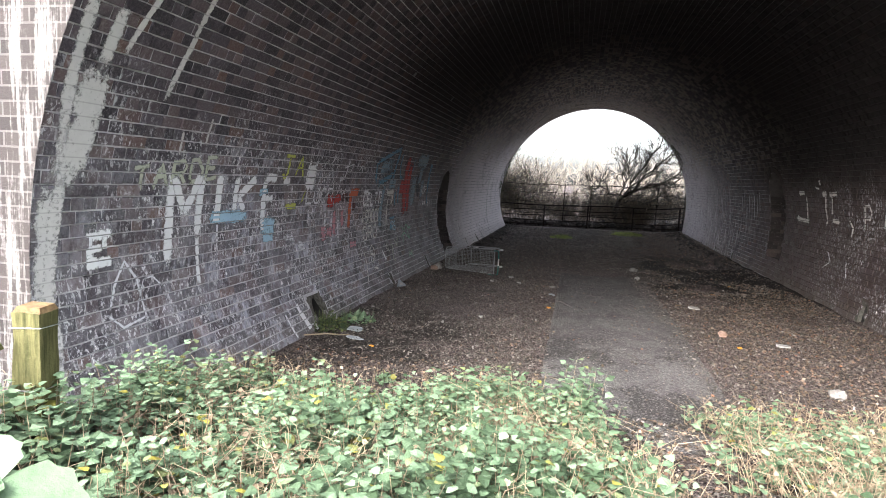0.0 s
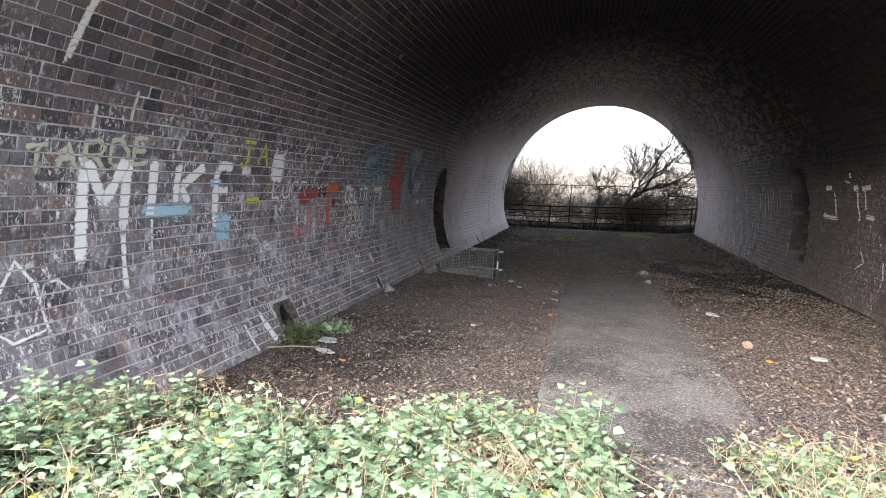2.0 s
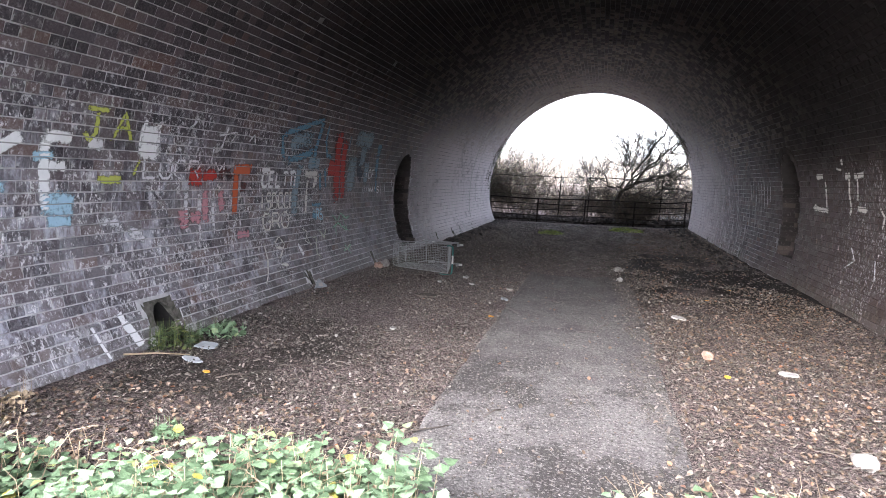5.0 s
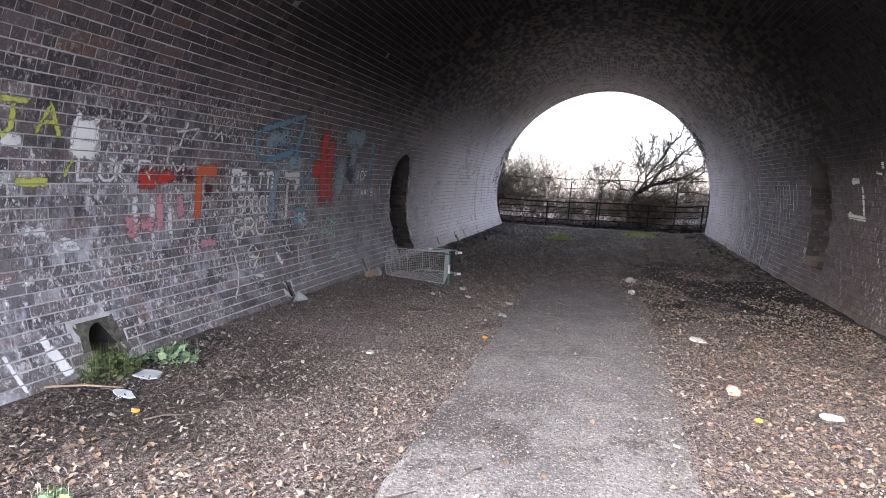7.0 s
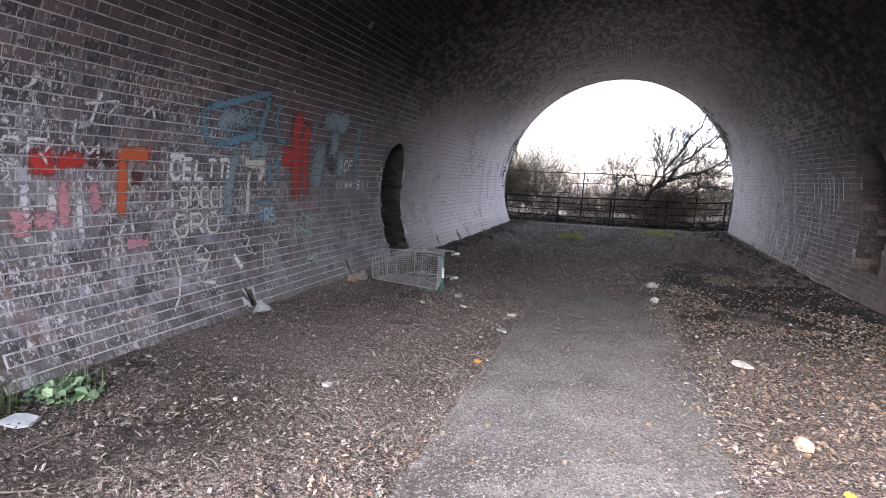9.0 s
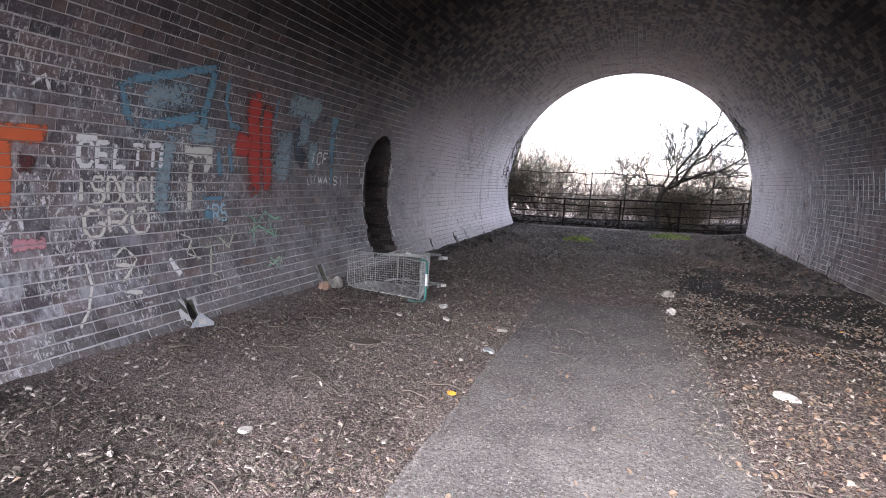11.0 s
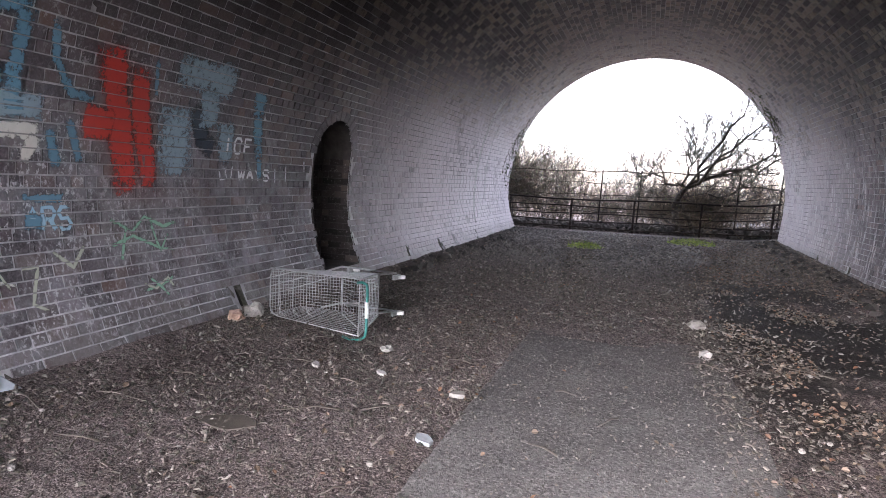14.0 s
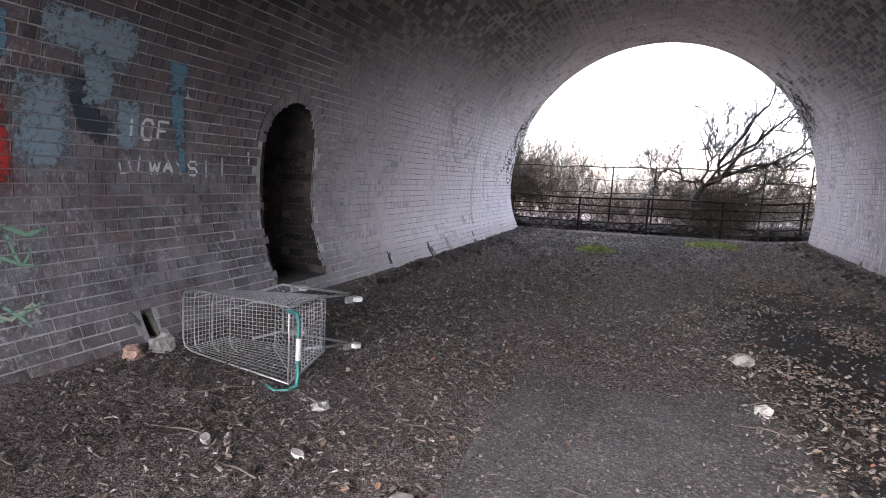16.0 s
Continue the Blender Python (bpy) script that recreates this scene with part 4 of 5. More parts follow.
mark("dull yellow scribbled arcs low on the wall", [(0.026, [(11.10, 0.34), (11.22, 0.34), (11.13, 0.08), (11.24, 0.01)]), (0.024, [(12.12, 0.08), (12.24, 0.02), (12.40, 0.10), (12.44, 0.0)]), (0.02, [(10.9, 0.4), (11.0, 0.2)]), (0.03, [(11.35, 0.44), (11.5, 0.3), (11.62, 0.46)])], P_OLIVE)
mark("white painted bar low on the wall", [(0.07, [(7.08, 0.0), (7.12, -0.14)]), (0.09, [(7.12, -0.1), (7.20, -0.32)]), (0.03, [(6.75, -0.05), (6.82, -0.34)])], P_WHITE)
# scraped lime crust near the mouth
mark("thick white lime crust run down beside the tunnel mouth", [
    (0.10, [(3.72, 3.1), (3.74, 2.2), (3.80, 1.5), (3.72, 0.6), (3.70, 0.0)]), (0.24, [(3.93, 2.30), (3.92, 1.9), (3.80, 1.45)]), (0.10, [(3.98, 2.7), (3.95, 2.3)]), (0.16, [(3.72, 1.5), (3.70, 0.7), (3.72, 0.1)]), (0.05, [(4.25, 2.9), (4.1, 2.4)])], P_LIME)
mark("pale lime run on dark brick", [(0.06, [(4.75, 3.2), (4.72, 2.6), (4.62, 2.1)]), (0.035, [(5.3, 2.1), (5.28, 1.85)]), (0.03, [(4.95, 1.95), (4.95, 1.75)])], P_LIME)
# white lime seam near the far mouth
mark("white lime seam down the wall near the far mouth", [(0.13, [(22.4, 3.3), (22.5, 2.6), (22.65, 1.7), (22.7, 0.9), (22.45, 0.0)]), (0.07, [(23.3, 2.6), (23.5, 1.4), (23.7, 0.5)]), (0.08, [(22.6, 3.2), (22.5, 2.6)])], P_LIME)
# right-hand wall
mark("cream brushed strokes of half-worn letters on reddish brick", [(0.07, [(13.50, 1.66), (13.46, 1.20)]), (0.09, [(13.86, 1.70), (13.56, 1.72)]), (0.08, [(14.10, 1.18), (13.36, 1.16)]), (0.09, [(14.0, 1.24), (13.9, 1.16)]),
     (0.10, [(12.70, 1.70), (12.50, 1.72)]), (0.06, [(12.55, 1.70), (12.58, 1.44), (12.50, 1.20)]), (0.09, [(12.40, 1.70), (12.06, 1.72)]), (0.05, [(12.28, 1.68), (12.30, 1.34)]), (0.09, [(12.75, 1.96), (12.74, 1.86)]),
     (0.08, [(12.30, 1.24), (11.98, 1.22)]), (0.05, [(11.62, 1.28), (11.48, 1.16), (11.52, 1.0)]), (0.06, [(12.56, 1.14), (12.50, 1.22)]), (0.04, [(13.0, 1.82), (12.8, 1.80)])], P_CREAM, True)
write("P", 10.85, 1.12, 0.22, 0.42, P_CREAM, 0.04, "cream painted letter P on reddish brick", 0.3, True)
mark("thin white scratches on grey brick", [(0.03, [(16.6 + 0.22 * k, 1.70 - 0.1 * (k % 2)), (16.62 + 0.22 * k, 1.2 - 0.12 * (k % 3))]) for k in range(8)], P_THIN, True)
mark("chalky white marks on reddish brick", [(0.04, [(11.6, 0.6), (11.5, 0.3)]), (0.03, [(12.4, 0.7), (12.2, 0.5), (12.5, 0.35)]), (0.05, [(10.4, 1.5), (10.45, 1.2)])], P_THIN, True)

# ---- beyond the far mouth: railing, mesh fence, thicket, tree ----
def fence_z(x):
    return float(ground_z(x, FENCE_Y)) - 0.0


def build_railing():
    rail = thing("iron_railing", "rusted black iron railing across the tunnel mouth", "railing")
    xs = [-3.38, -1.40, 0.50, 2.42, 4.32]
    for x in xs:
        z = fence_z(x)
        sp = Soup().box(pose(x, FENCE_Y, z + 0.46, 0, 0.4, 8), 0.055, 0.055, 1.1)
        part("post", sp.mesh("post"), M_RUST, rail)
    for k, h in enumerate((0.99, 0.76, 0.53, 0.30, 0.10)):
        bend = 0.02 * (-1) ** k
        pts = [(x, FENCE_Y - 0.045, fence_z(x) + h + bend * math.sin(x * 1.3 + k)) for x in np.linspace(-3.69, 4.51, 12)]
        part("rail", Soup().tube(pts, 0.026 if k == 0 else 0.018, None, 6).mesh("rail", True), M_RUST, rail)


def build_mesh_fence():
    fence = thing("wire_fence", "thin wire fence on slim posts behind the railing", "fence")
    y = FENCE_Y + 0.8
    xs = [-3.65, -0.6, 0.6, 3.45, 4.6]
    for x in xs:
        part("post", Soup().tube([(x, y, fence_z(x) - 0.1), (x + 0.03, y, fence_z(x) + 1.95)], 0.024, 0.02).mesh("post", True), M_RUST, fence)
    for h in (1.92, 1.55, 1.15, 0.6):
        pts = [(x, y, fence_z(x) + h - 0.05 * math.sin(x * 2.2) ** 2) for x in np.linspace(-3.8, 4.5, 20)]
        part("wire", Soup().tube(pts, 0.009 if h < 1.9 else 0.016, None, 4).mesh("wire"), M_RUST, fence)


build_railing()
build_mesh_fence()


def branch(sp, r, p, d, length, radius, depth, up=0.1, crook=0.35, ends=None, thin=0.007):
    """A crooked limb that forks."""
    pts, q = [p], p
    for k in range(5):
        d = (d + Vector((r.gauss(0, crook), r.gauss(0, crook), r.gauss(up, crook))) * 0.5).normalized()
        q = q + d * (length / 5)
        pts.append(q)
        if depth > 0 and (k > 0 or depth < 2):
            for _ in range(1 if r.random() < 0.75 else 2):
                e = (d + Vector((r.gauss(0, 0.7), r.gauss(0, 0.7), r.gauss(0.15, 0.6)))).normalized()
                branch(sp, r, q, e, length * r.uniform(0.4, 0.65), radius * (1 - k / 7) * 0.5, depth - 1, up, crook, ends, thin)
    sp.tube(pts, max(radius, thin), max(radius * 0.4, thin * 0.8), 5 if radius > 0.012 else 3, False)
    if ends is not None:
        ends.append(q)


def leaf_at(sp, p, size, r, flat=0.6):
    """One small pointed leaf, folded along its middle."""
    m = Matrix.Translation(p) @ Euler((r.uniform(-flat, flat), r.uniform(-flat, flat), r.uniform(0, 6.28))).to_matrix().to_4x4()
    w, h = size * 0.38, size * 0.12
    v = [m @ Vector(c) for c in ((0, -size / 2, 0), (w, -size * 0.15, h), (w * 0.8, size * 0.2, h), (0, size / 2, 0), (-w * 0.8, size * 0.2, h), (-w, -size * 0.15, h))]
    sp.add(v, [(0, 1, 2, 3), (0, 3, 4, 5)])


M_FARWOOD = simple("pale_far_scrub", (0.16, 0.14, 0.12), (0.34, 0.30, 0.25), 1.5, 0.95, 0, 0.01, True)


def build_tree():
    r = random.Random(11)
    tree = thing("tree", "bent bare tree leaning over the railing", "tree")
    sp = Soup()
    base = Vector((1.80, FENCE_Y + 0.35, fence_z(1.7) - 0.1))
    fork = base + Vector((0.15, 0, 1.55))
    sp.tube([base, base + Vector((-0.05, 0, 0.5)), base + Vector((-0.12, 0, 1.0)), base + Vector((-0.02, 0, 1.3)), fork], 0.11, 0.09, 8)
    sp.tube([base + Vector((0.55, 0.15, 0)), base + Vector((0.35, 0.1, 0.55)), base + Vector((0.05, 0, 1.05))], 0.075, 0.06, 8)
    part("trunk", sp.mesh("trunk", True), M_BARK, tree)
    limbs = (((0.35, 0, 0.55), (0.9, 0.1, 1.45), (1.35, 0.1, 2.3), (1.55, 0, 2.75)), ((0.5, 0, 0.25), (1.6, 0.1, 0.65), (2.4, 0.1, 0.95), (3.2, 0, 1.15)), ((0.5, 0.1, 0.6), (1.3, 0.2, 1.2), (2.0, 0.2, 1.9), (2.7, 0.2, 2.2)),
             ((0.05, 0, 0.35), (0.0, 0.05, 0.7), (0.15, 0, 1.1), (0.1, 0, 1.4)), ((-0.25, 0, 0.15), (-0.7, 0.1, 0.3), (-1.1, 0.1, 0.2), (-1.4, 0, 0.35)), ((0.5, 0, -0.1), (1.3, 0.1, -0.1), (2.0, 0.1, 0.15), (2.7, 0, 0.1)),
             ((0.6, 0.1, 0.75), (1.3, 0.2, 1.5), (1.9, 0.2, 1.75), (2.4, 0.1, 2.1)), ((0.9, 0.0, 0.45), (1.9, 0.1, 1.0), (2.5, 0.1, 1.5), (2.9, 0, 1.7)))
    for i, limb in enumerate(limbs):
        pts = [fork] + [fork + Vector(p) + Vector((r.gauss(0, 0.06), r.gauss(0, 0.06), r.gauss(0, 0.06))) for p in limb]
        mid = []
        for p, q in zip(pts, pts[1:]):
            mid += [p, p.lerp(q, 0.5) + Vector((r.gauss(0, 0.12), r.gauss(0, 0.08), r.gauss(0, 0.12)))]
        pts = mid + [pts[-1]]
        sp = Soup()
        sp.tube(pts, 0.06 if i < 3 else 0.04, 0.016, 6, False)
        for k in range(2, len(pts)):
            for _ in range(2 if k < 5 else 3):
                d = (pts[k] - pts[k - 1]).normalized() + Vector((r.gauss(0, 0.6), r.gauss(0, 0.5), r.gauss(0.15, 0.6)))
                branch(sp, r, pts[k], d.normalized(), r.uniform(0.5, 1.0), 0.018, 2, 0.1, 0.5, None, 0.0075)
        part("limb", sp.mesh("limb", True), M_BARK, tree)


def build_thicket():
    r = random.Random(3)
    for n, (x0, x1, y, hgt, count) in enumerate(((-4.6, -1.9, 28.6, 2.9, 110), (-2.6, 0.2, 29.0, 1.5, 60), (-0.4, 1.9, 28.9, 1.7, 60), (1.6, 5.2, 28.7, 1.8, 95), (2.0, 3.1, 28.1, 1.5, 70), (-10, 11, 32.5, 2.3, 80))):
        bush = thing("thicket", "tangled bare brown thicket behind the railing", "bush", group="thickets behind the railing")
        sp, ends = Soup(), []
        for _ in range(count):
            x = r.uniform(x0, x1)
            p = Vector((x, y + r.uniform(-0.6, 0.9), float(ground_z(x, y)) - 0.05))
            d = Vector((r.gauss(0, 0.45), r.gauss(0, 0.3), 1)).normalized()
            branch(sp, r, p, d, hgt * r.uniform(0.5, 1.0) * 0.85, r.uniform(0.008, 0.018), 2, 0.08, 0.4, ends)
        part("brushwood", sp.mesh("brushwood"), M_TWIG if n < 5 else M_FARWOOD, bush)
        lv = Soup()
        for q in ends:
            if r.random() < (0.9 if n in (0, 3) else 0.35):
                leaf_at(lv, q + Vector((r.gauss(0, 0.05), r.gauss(0, 0.05), r.gauss(0, 0.05))), r.uniform(0.03, 0.06), r, 1.2)
        part("foliage", lv.mesh("foliage"), M_IVY if n != 3 else M_DRY, bush)


build_tree()
build_thicket()


def build_far_trees():
    """A grey-brown wood in the distance."""
    r = random.Random(21)
    sp = Soup()
    for k in range(330):
        x, y = r.uniform(-24, 28), r.uniform(40, 62)
        branch(sp, r, Vector((x, y, -0.5)), Vector((r.gauss(0, 0.1), 0, 1)).normalized(), r.uniform(2.2, 3.8), 0.06, 2, 0.12, 0.4, None, 0.014)
    ob = part("far_wood", sp.mesh("far_wood"), M_FARWOOD)
    tagged(ob, "pale bare scrub in the distance beyond the railing", "woodland", kind="stuff")


build_far_trees()

# ---- the overturned trolley ----
def build_trolley():
    """A wire shopping trolley on its side: u along the basket from handle to nose, v up from the ground, w from rim to basket floor."""
    cart = thing("shopping_trolley", "galvanised wire shopping trolley tipped on its side, green handle", "trolley", pose(-1.64, 12.92, -0.365, 0, 0, 167.5))
    # lengths: rim at the handle end 0.50 across, at the nose 0.42; the basket floor rises to the nose
    def at(u, v, w):
        """u 0..1 handle to nose, v 0..1 across, w 0..1 rim to floor."""
        across = 0.535 - 0.05 * u
        depth = 0.60 - 0.27 * u
        side = 0.045 * w
        x = 1.17 * u + 0.24 * w * (1 - u) - 0.10 * w * u
        return Vector((x, -depth * w, 0.015 + 0.01 * u + side + v * (across - 2 * side)))
    wires, frame_bars = Soup(), Soup()
    def wire(pts, r=0.0028, soup=None):
        (soup or wires).tube(pts, r, None, 4, False)
    nu, nv, nw = 26, 13, 12
    for k in range(nu + 1):          # hoops round the basket: side, floor, side
        u = k / nu
        wire([at(u, 0, w / 6) for w in range(7)] + [at(u, v / 4, 1) for v in range(1, 5)] + [at(u, 1, w / 6) for w in range(5, -1, -1)])
    for k in range(1, nw):           # long wires on both sides
        for v in (0, 1):
            wire([at(u / 6, v, k / nw) for u in range(7)])
        wire([at(1, v / 4, k / nw) for v in range(5)])
        wire([at(0, v / 4, k / nw) for v in range(5)])
    for k in range(nv + 1):          # floor and both ends
        wire([at(u / 6, k / nv, 1) for u in range(7)])
        wire([at(1, k / nv, w / 4) for w in range(5)])
        wire([at(0, k / nv, w / 4) for w in range(5)])
    part("basket", wires.mesh("basket"), M_GALV, cart)
    rim = Soup()
    ring = [at(0, 0, 0), at(0.9, 0, 0), at(0.98, 0.05, 0), at(1.0, 0.18, 0), at(1.0, 0.82, 0), at(0.98, 0.95, 0), at(0.9, 1, 0), at(0, 1, 0), at(0, 0, 0)]
    rim.tube(ring, 0.0075, None, 6)
    part("rim", rim.mesh("rim", True), M_GALV, cart)
    for k in range(3):
        hoop = Soup()
        u = 0.93 - 0.11 * k
        w = 0.10 + 0.16 * k
        hoop.tube([at(u - 0.08, 0, w), at(u - 0.02, 0.06, w), at(u, 0.2, w), at(u, 0.8, w), at(u - 0.02, 0.94, w), at(u - 0.08, 1, w)], 0.005, None, 6)
        part("nose_hoop", hoop.mesh("nose_hoop", True), M_GALV, cart)
    end = Soup()
    end.tube([at(0, 0, 0), at(0, 0, 1), at(0, 1, 1), at(0, 1, 0)], 0.009, None, 6)
    part("end_frame", end.mesh("end_frame", True), M_GALV, cart)
    seat = Soup()
    seat.tube([at(0.03, 0.1, 0.1), at(0.32, 0.12, 0.55), at(0.32, 0.88, 0.55), at(0.03, 0.9, 0.1)], 0.006, None, 5)
    for k in range(1, 9):
        v = 0.12 + 0.76 * k / 9
        seat.tube([at(0.10, v, 0.2), at(0.32, v, 0.55)], 0.003, None, 4, False)
    part("child_seat", seat.mesh("child_seat"), M_GALV, cart)
    # chassis
    ch = Soup()
    for v in (0.04, 0.96):
        a = at(0.02, v, 1)
        ch.tube([a + Vector((0.10, 0.1, 0)), a + Vector((0.0, -0.05, 0)), Vector((0.20, -0.84, a.z)), Vector((0.85, -0.72, a.z)), at(0.72, v, 1)], 0.011, None, 6)
    ch.tube([Vector((0.84, -0.72, 0.06)), Vector((0.84, -0.72, 0.44))], 0.010, None, 6)
    part("chassis", ch.mesh("chassis", True), M_GALV, cart)
    for z in (0.05, 0.44):
        for x in (0.20, 0.82):
            wheel = Soup()
            m = pose(x - 0.03, -0.90, z, 0, 0, 0)
            wheel.tube([m @ Vector((0, 0, -0.016)), m @ Vector((0, 0, 0.016))], 0.042, None, 14)
            w = part("wheel", wheel.mesh("wheel"), M_WHITEP, cart)
            part("fork", Soup().box(pose(x, -0.85, z), 0.03, 0.11, 0.05).mesh("fork"), M_GALV, w)
    handle = Soup()
    handle.tube([(0.10, 0.10, 0.012), (0.0, 0.12, 0.0), (-0.07, 0.06, 0.004), (-0.09, 0.015, 0.03), (-0.09, 0.0, 0.08), (-0.09, 0.0, 0.46), (-0.08, 0.0, 0.51), (-0.03, 0.0, 0.525), (0.03, 0.0, 0.515)], 0.014, None, 8)
    h = part("handle", handle.mesh("handle", True), M_GREEN, cart, "green plastic handle")
    part("handle_sleeve", Soup().tube([(-0.09, 0.0, 0.20), (-0.09, 0.0, 0.35)], 0.0175, None, 8).mesh("handle_sleeve", True), M_WHITEP, h, "white printed sleeve")


build_trolley()

# ---- plants at the near mouth ----
def nettle(sp, stems, r, x, y, height, size):
    """One upright weed: a thin stem with crossed pairs of toothed heart-shaped leaves."""
    z = float(ground_z(x, y)) - 0.02
    lean = Vector((r.gauss(0, 0.22), r.gauss(0, 0.22), 1)).normalized()
    base = Vector((x, y, z))
    stems.tube([base, base + lean * height * 0.5, base + lean * height], 0.0035, 0.0015, 3, False)
    levels = max(3, int(height / 0.065))
    turn = r.uniform(0, 6.28)
    for k in range(levels):
        t = (k + 1) / levels
        p = base + lean * height * t
        s = size * (0.62 + 0.6 * math.sin(math.pi * min(1, 0.25 + t * 0.68))) * r.uniform(0.75, 1.2)
        for j in range(2 if k < levels - 1 else 3):
            a = turn + k * 1.57 + j * (3.14 if k < levels - 1 else 2.1) + r.gauss(0, 0.35)
            droop = r.uniform(-0.75, 0.15)
            d = Vector((math.cos(a), math.sin(a), droop * 0.7)).normalized()
            side = Vector((-math.sin(a), math.cos(a), r.gauss(0, 0.25))).normalized()
            up = d.cross(side) * -1
            q = p + d * 0.02
            w = s * 0.52
            curl = -up * s * 0.22
            v = [q, q + d * s * 0.22 + side * w + up * 0.18 * w, q + d * s * 0.55 + side * w * 0.85 + up * 0.12 * w + curl * 0.3, q + d * s + curl, q + d * s * 0.55 - side * w * 0.85 + up * 0.12 * w + curl * 0.3,
                 q + d * s * 0.22 - side * w + up * 0.18 * w, q + d * s * 0.5 - up * 0.05 * w + curl * 0.15]
            sp.add(v, [(0, 1, 6), (1, 2, 6), (2, 3, 6), (3, 4, 6), (4, 5, 6), (5, 0, 6)])


def patch(name, label, where, count, seed, tall, size):
    r = random.Random(seed)
    leaves, stems = Soup(), Soup()
    made = 0
    while made < count:
        x, y = r.uniform(-3.3, 4.6), r.uniform(1.2, 6.2)
        k = where(x, y)
        if r.random() < k:
            nettle(leaves, stems, r, x, y, tall * r.uniform(0.5, 1.1) * (0.55 + 0.45 * k) * (0.95 + 0.85 * noise.noise((x * 1.7, y * 1.7, 12))), size * r.uniform(0.75, 1.2))
            made += 1
    ob = part(name, leaves.mesh(name), M_NETTLE)
    tagged(ob, label, "weeds", kind="stuff")
    part("stems", stems.mesh("stems"), M_DRY, ob)


def left_bed(x, y):
    edge = 0.86 - 0.10 * (y - 3.2) - 0.34 * max(0, y - 4.0) ** 1.6
    lump = 0.75 + 0.6 * noise.noise((x * 1.3, y * 1.3, 1))
    lim = 5.1 - 0.45 * min(1, max(0, -x - 1.0))
    back = 1 if y < lim else max(0, 1 - (y - lim) / 0.5)
    return max(0, min(1, (edge - x) / 0.35)) * back * max(0.15, min(1, lump)) if x > -3.05 else 0


def right_bed(x, y):
    lump = 0.7 + 0.8 * noise.noise((x * 1.6, y * 1.6, 4))
    front = max(0, min(1, (x - 0.94 - 0.25 * max(0, 4.4 - y)) / 0.4))
    return front * max(0, min(1, lump)) * (1 if y < 5.6 else max(0, 1 - (y - 5.6) / 0.5)) * (1 if y > 2.6 else 0)


patch("nettle_patch", "dense pale green nettles and bramble leaves in the near mouth", left_bed, 2500, 1, 0.45, 0.064)
patch("nettle_patch", "straggling green nettles on leaf litter", right_bed, 620, 2, 0.38, 0.066)


def build_dry_stalks():
    r = random.Random(8)
    sp = Soup()
    made = 0
    while made < 6500:
        x, y = r.uniform(-3.2, 4.4), r.uniform(1.6, 5.9)
        k = max(left_bed(x, y) * 0.8, right_bed(x, y) * 1.0) * (0.15 + max(0, 0.6 + 1.3 * noise.noise((x * 1.1, y * 1.1, 9))))
        if r.random() > k:
            continue
        made += 1
        z = float(ground_z(x, y)) - 0.01
        h = r.uniform(0.10, 0.42)
        d = Vector((r.gauss(0, 0.55), r.gauss(0, 0.55), 1)).normalized()
        b = Vector((x, y, z + (r.uniform(0, 0.18))))
        bend = Vector((r.gauss(0, 0.4), r.gauss(0, 0.4), -0.5)) * h * 0.5
        sp.tube([b, b + d * h * 0.6, b + d * h + bend], 0.0028, 0.0012, 3, False)
        if r.random() < 0.45:
            leaf_at(sp, b + d * h * 0.7, r.uniform(0.02, 0.04), r, 1.3)
    ob = part("dry_grass", sp.mesh("dry_grass"), M_DRY)
    tagged(ob, "dry straw-coloured grass and dead stalks among nettles", "dry grass", kind="stuff")


build_dry_stalks()


def build_sprig():
    """A tall bramble shoot beside the walker."""
    r = random.Random(4)
    sprig = thing("bramble_shoot", "tall green bramble shoot with broad pale leaves", "plant")
    base, top = Vector((-1.13, 1.26, float(ground_z(-1.13, 1.26)) - 0.03)), Vector((-0.87, 1.21, 1.15))
    part("stem", Soup().tube([base, base.lerp(top, 0.5) + Vector((-0.06, 0.04, 0)), top], 0.005, 0.003, 6).mesh("stem", True), M_NETTLE, sprig)
    for d, s in (((0.85, 0.1, -0.10), 0.17), ((-0.3, 0.2, 0.75), 0.12), ((-0.9, 0.1, -0.2), 0.12), ((0.1, -0.9, 0.1), 0.09)):
        d = Vector(d).normalized()
        side = d.cross(Vector((0, -0.5, 0.85))).normalized()
        v, f = [], []
        for k in range(9):
            t = k / 8
            w = s * 0.30 * math.sin(math.pi * min(1, t ** 0.75)) * (1 + 0.10 * (-1) ** k) + 0.001
            c = top + d * s * t + Vector((0, 0, -0.05 * t * t))
            v += [c + side * w, c + Vector((0, 0, -0.006)), c - side * w]
        for k in range(8):
            f += [(3 * k, 3 * k + 1, 3 * k + 4, 3 * k + 3), (3 * k + 1, 3 * k + 2, 3 * k + 5, 3 * k + 4)]
        part("leaf", mesh_from("leaf", v, f, True), M_SPRIG, sprig)


build_sprig()


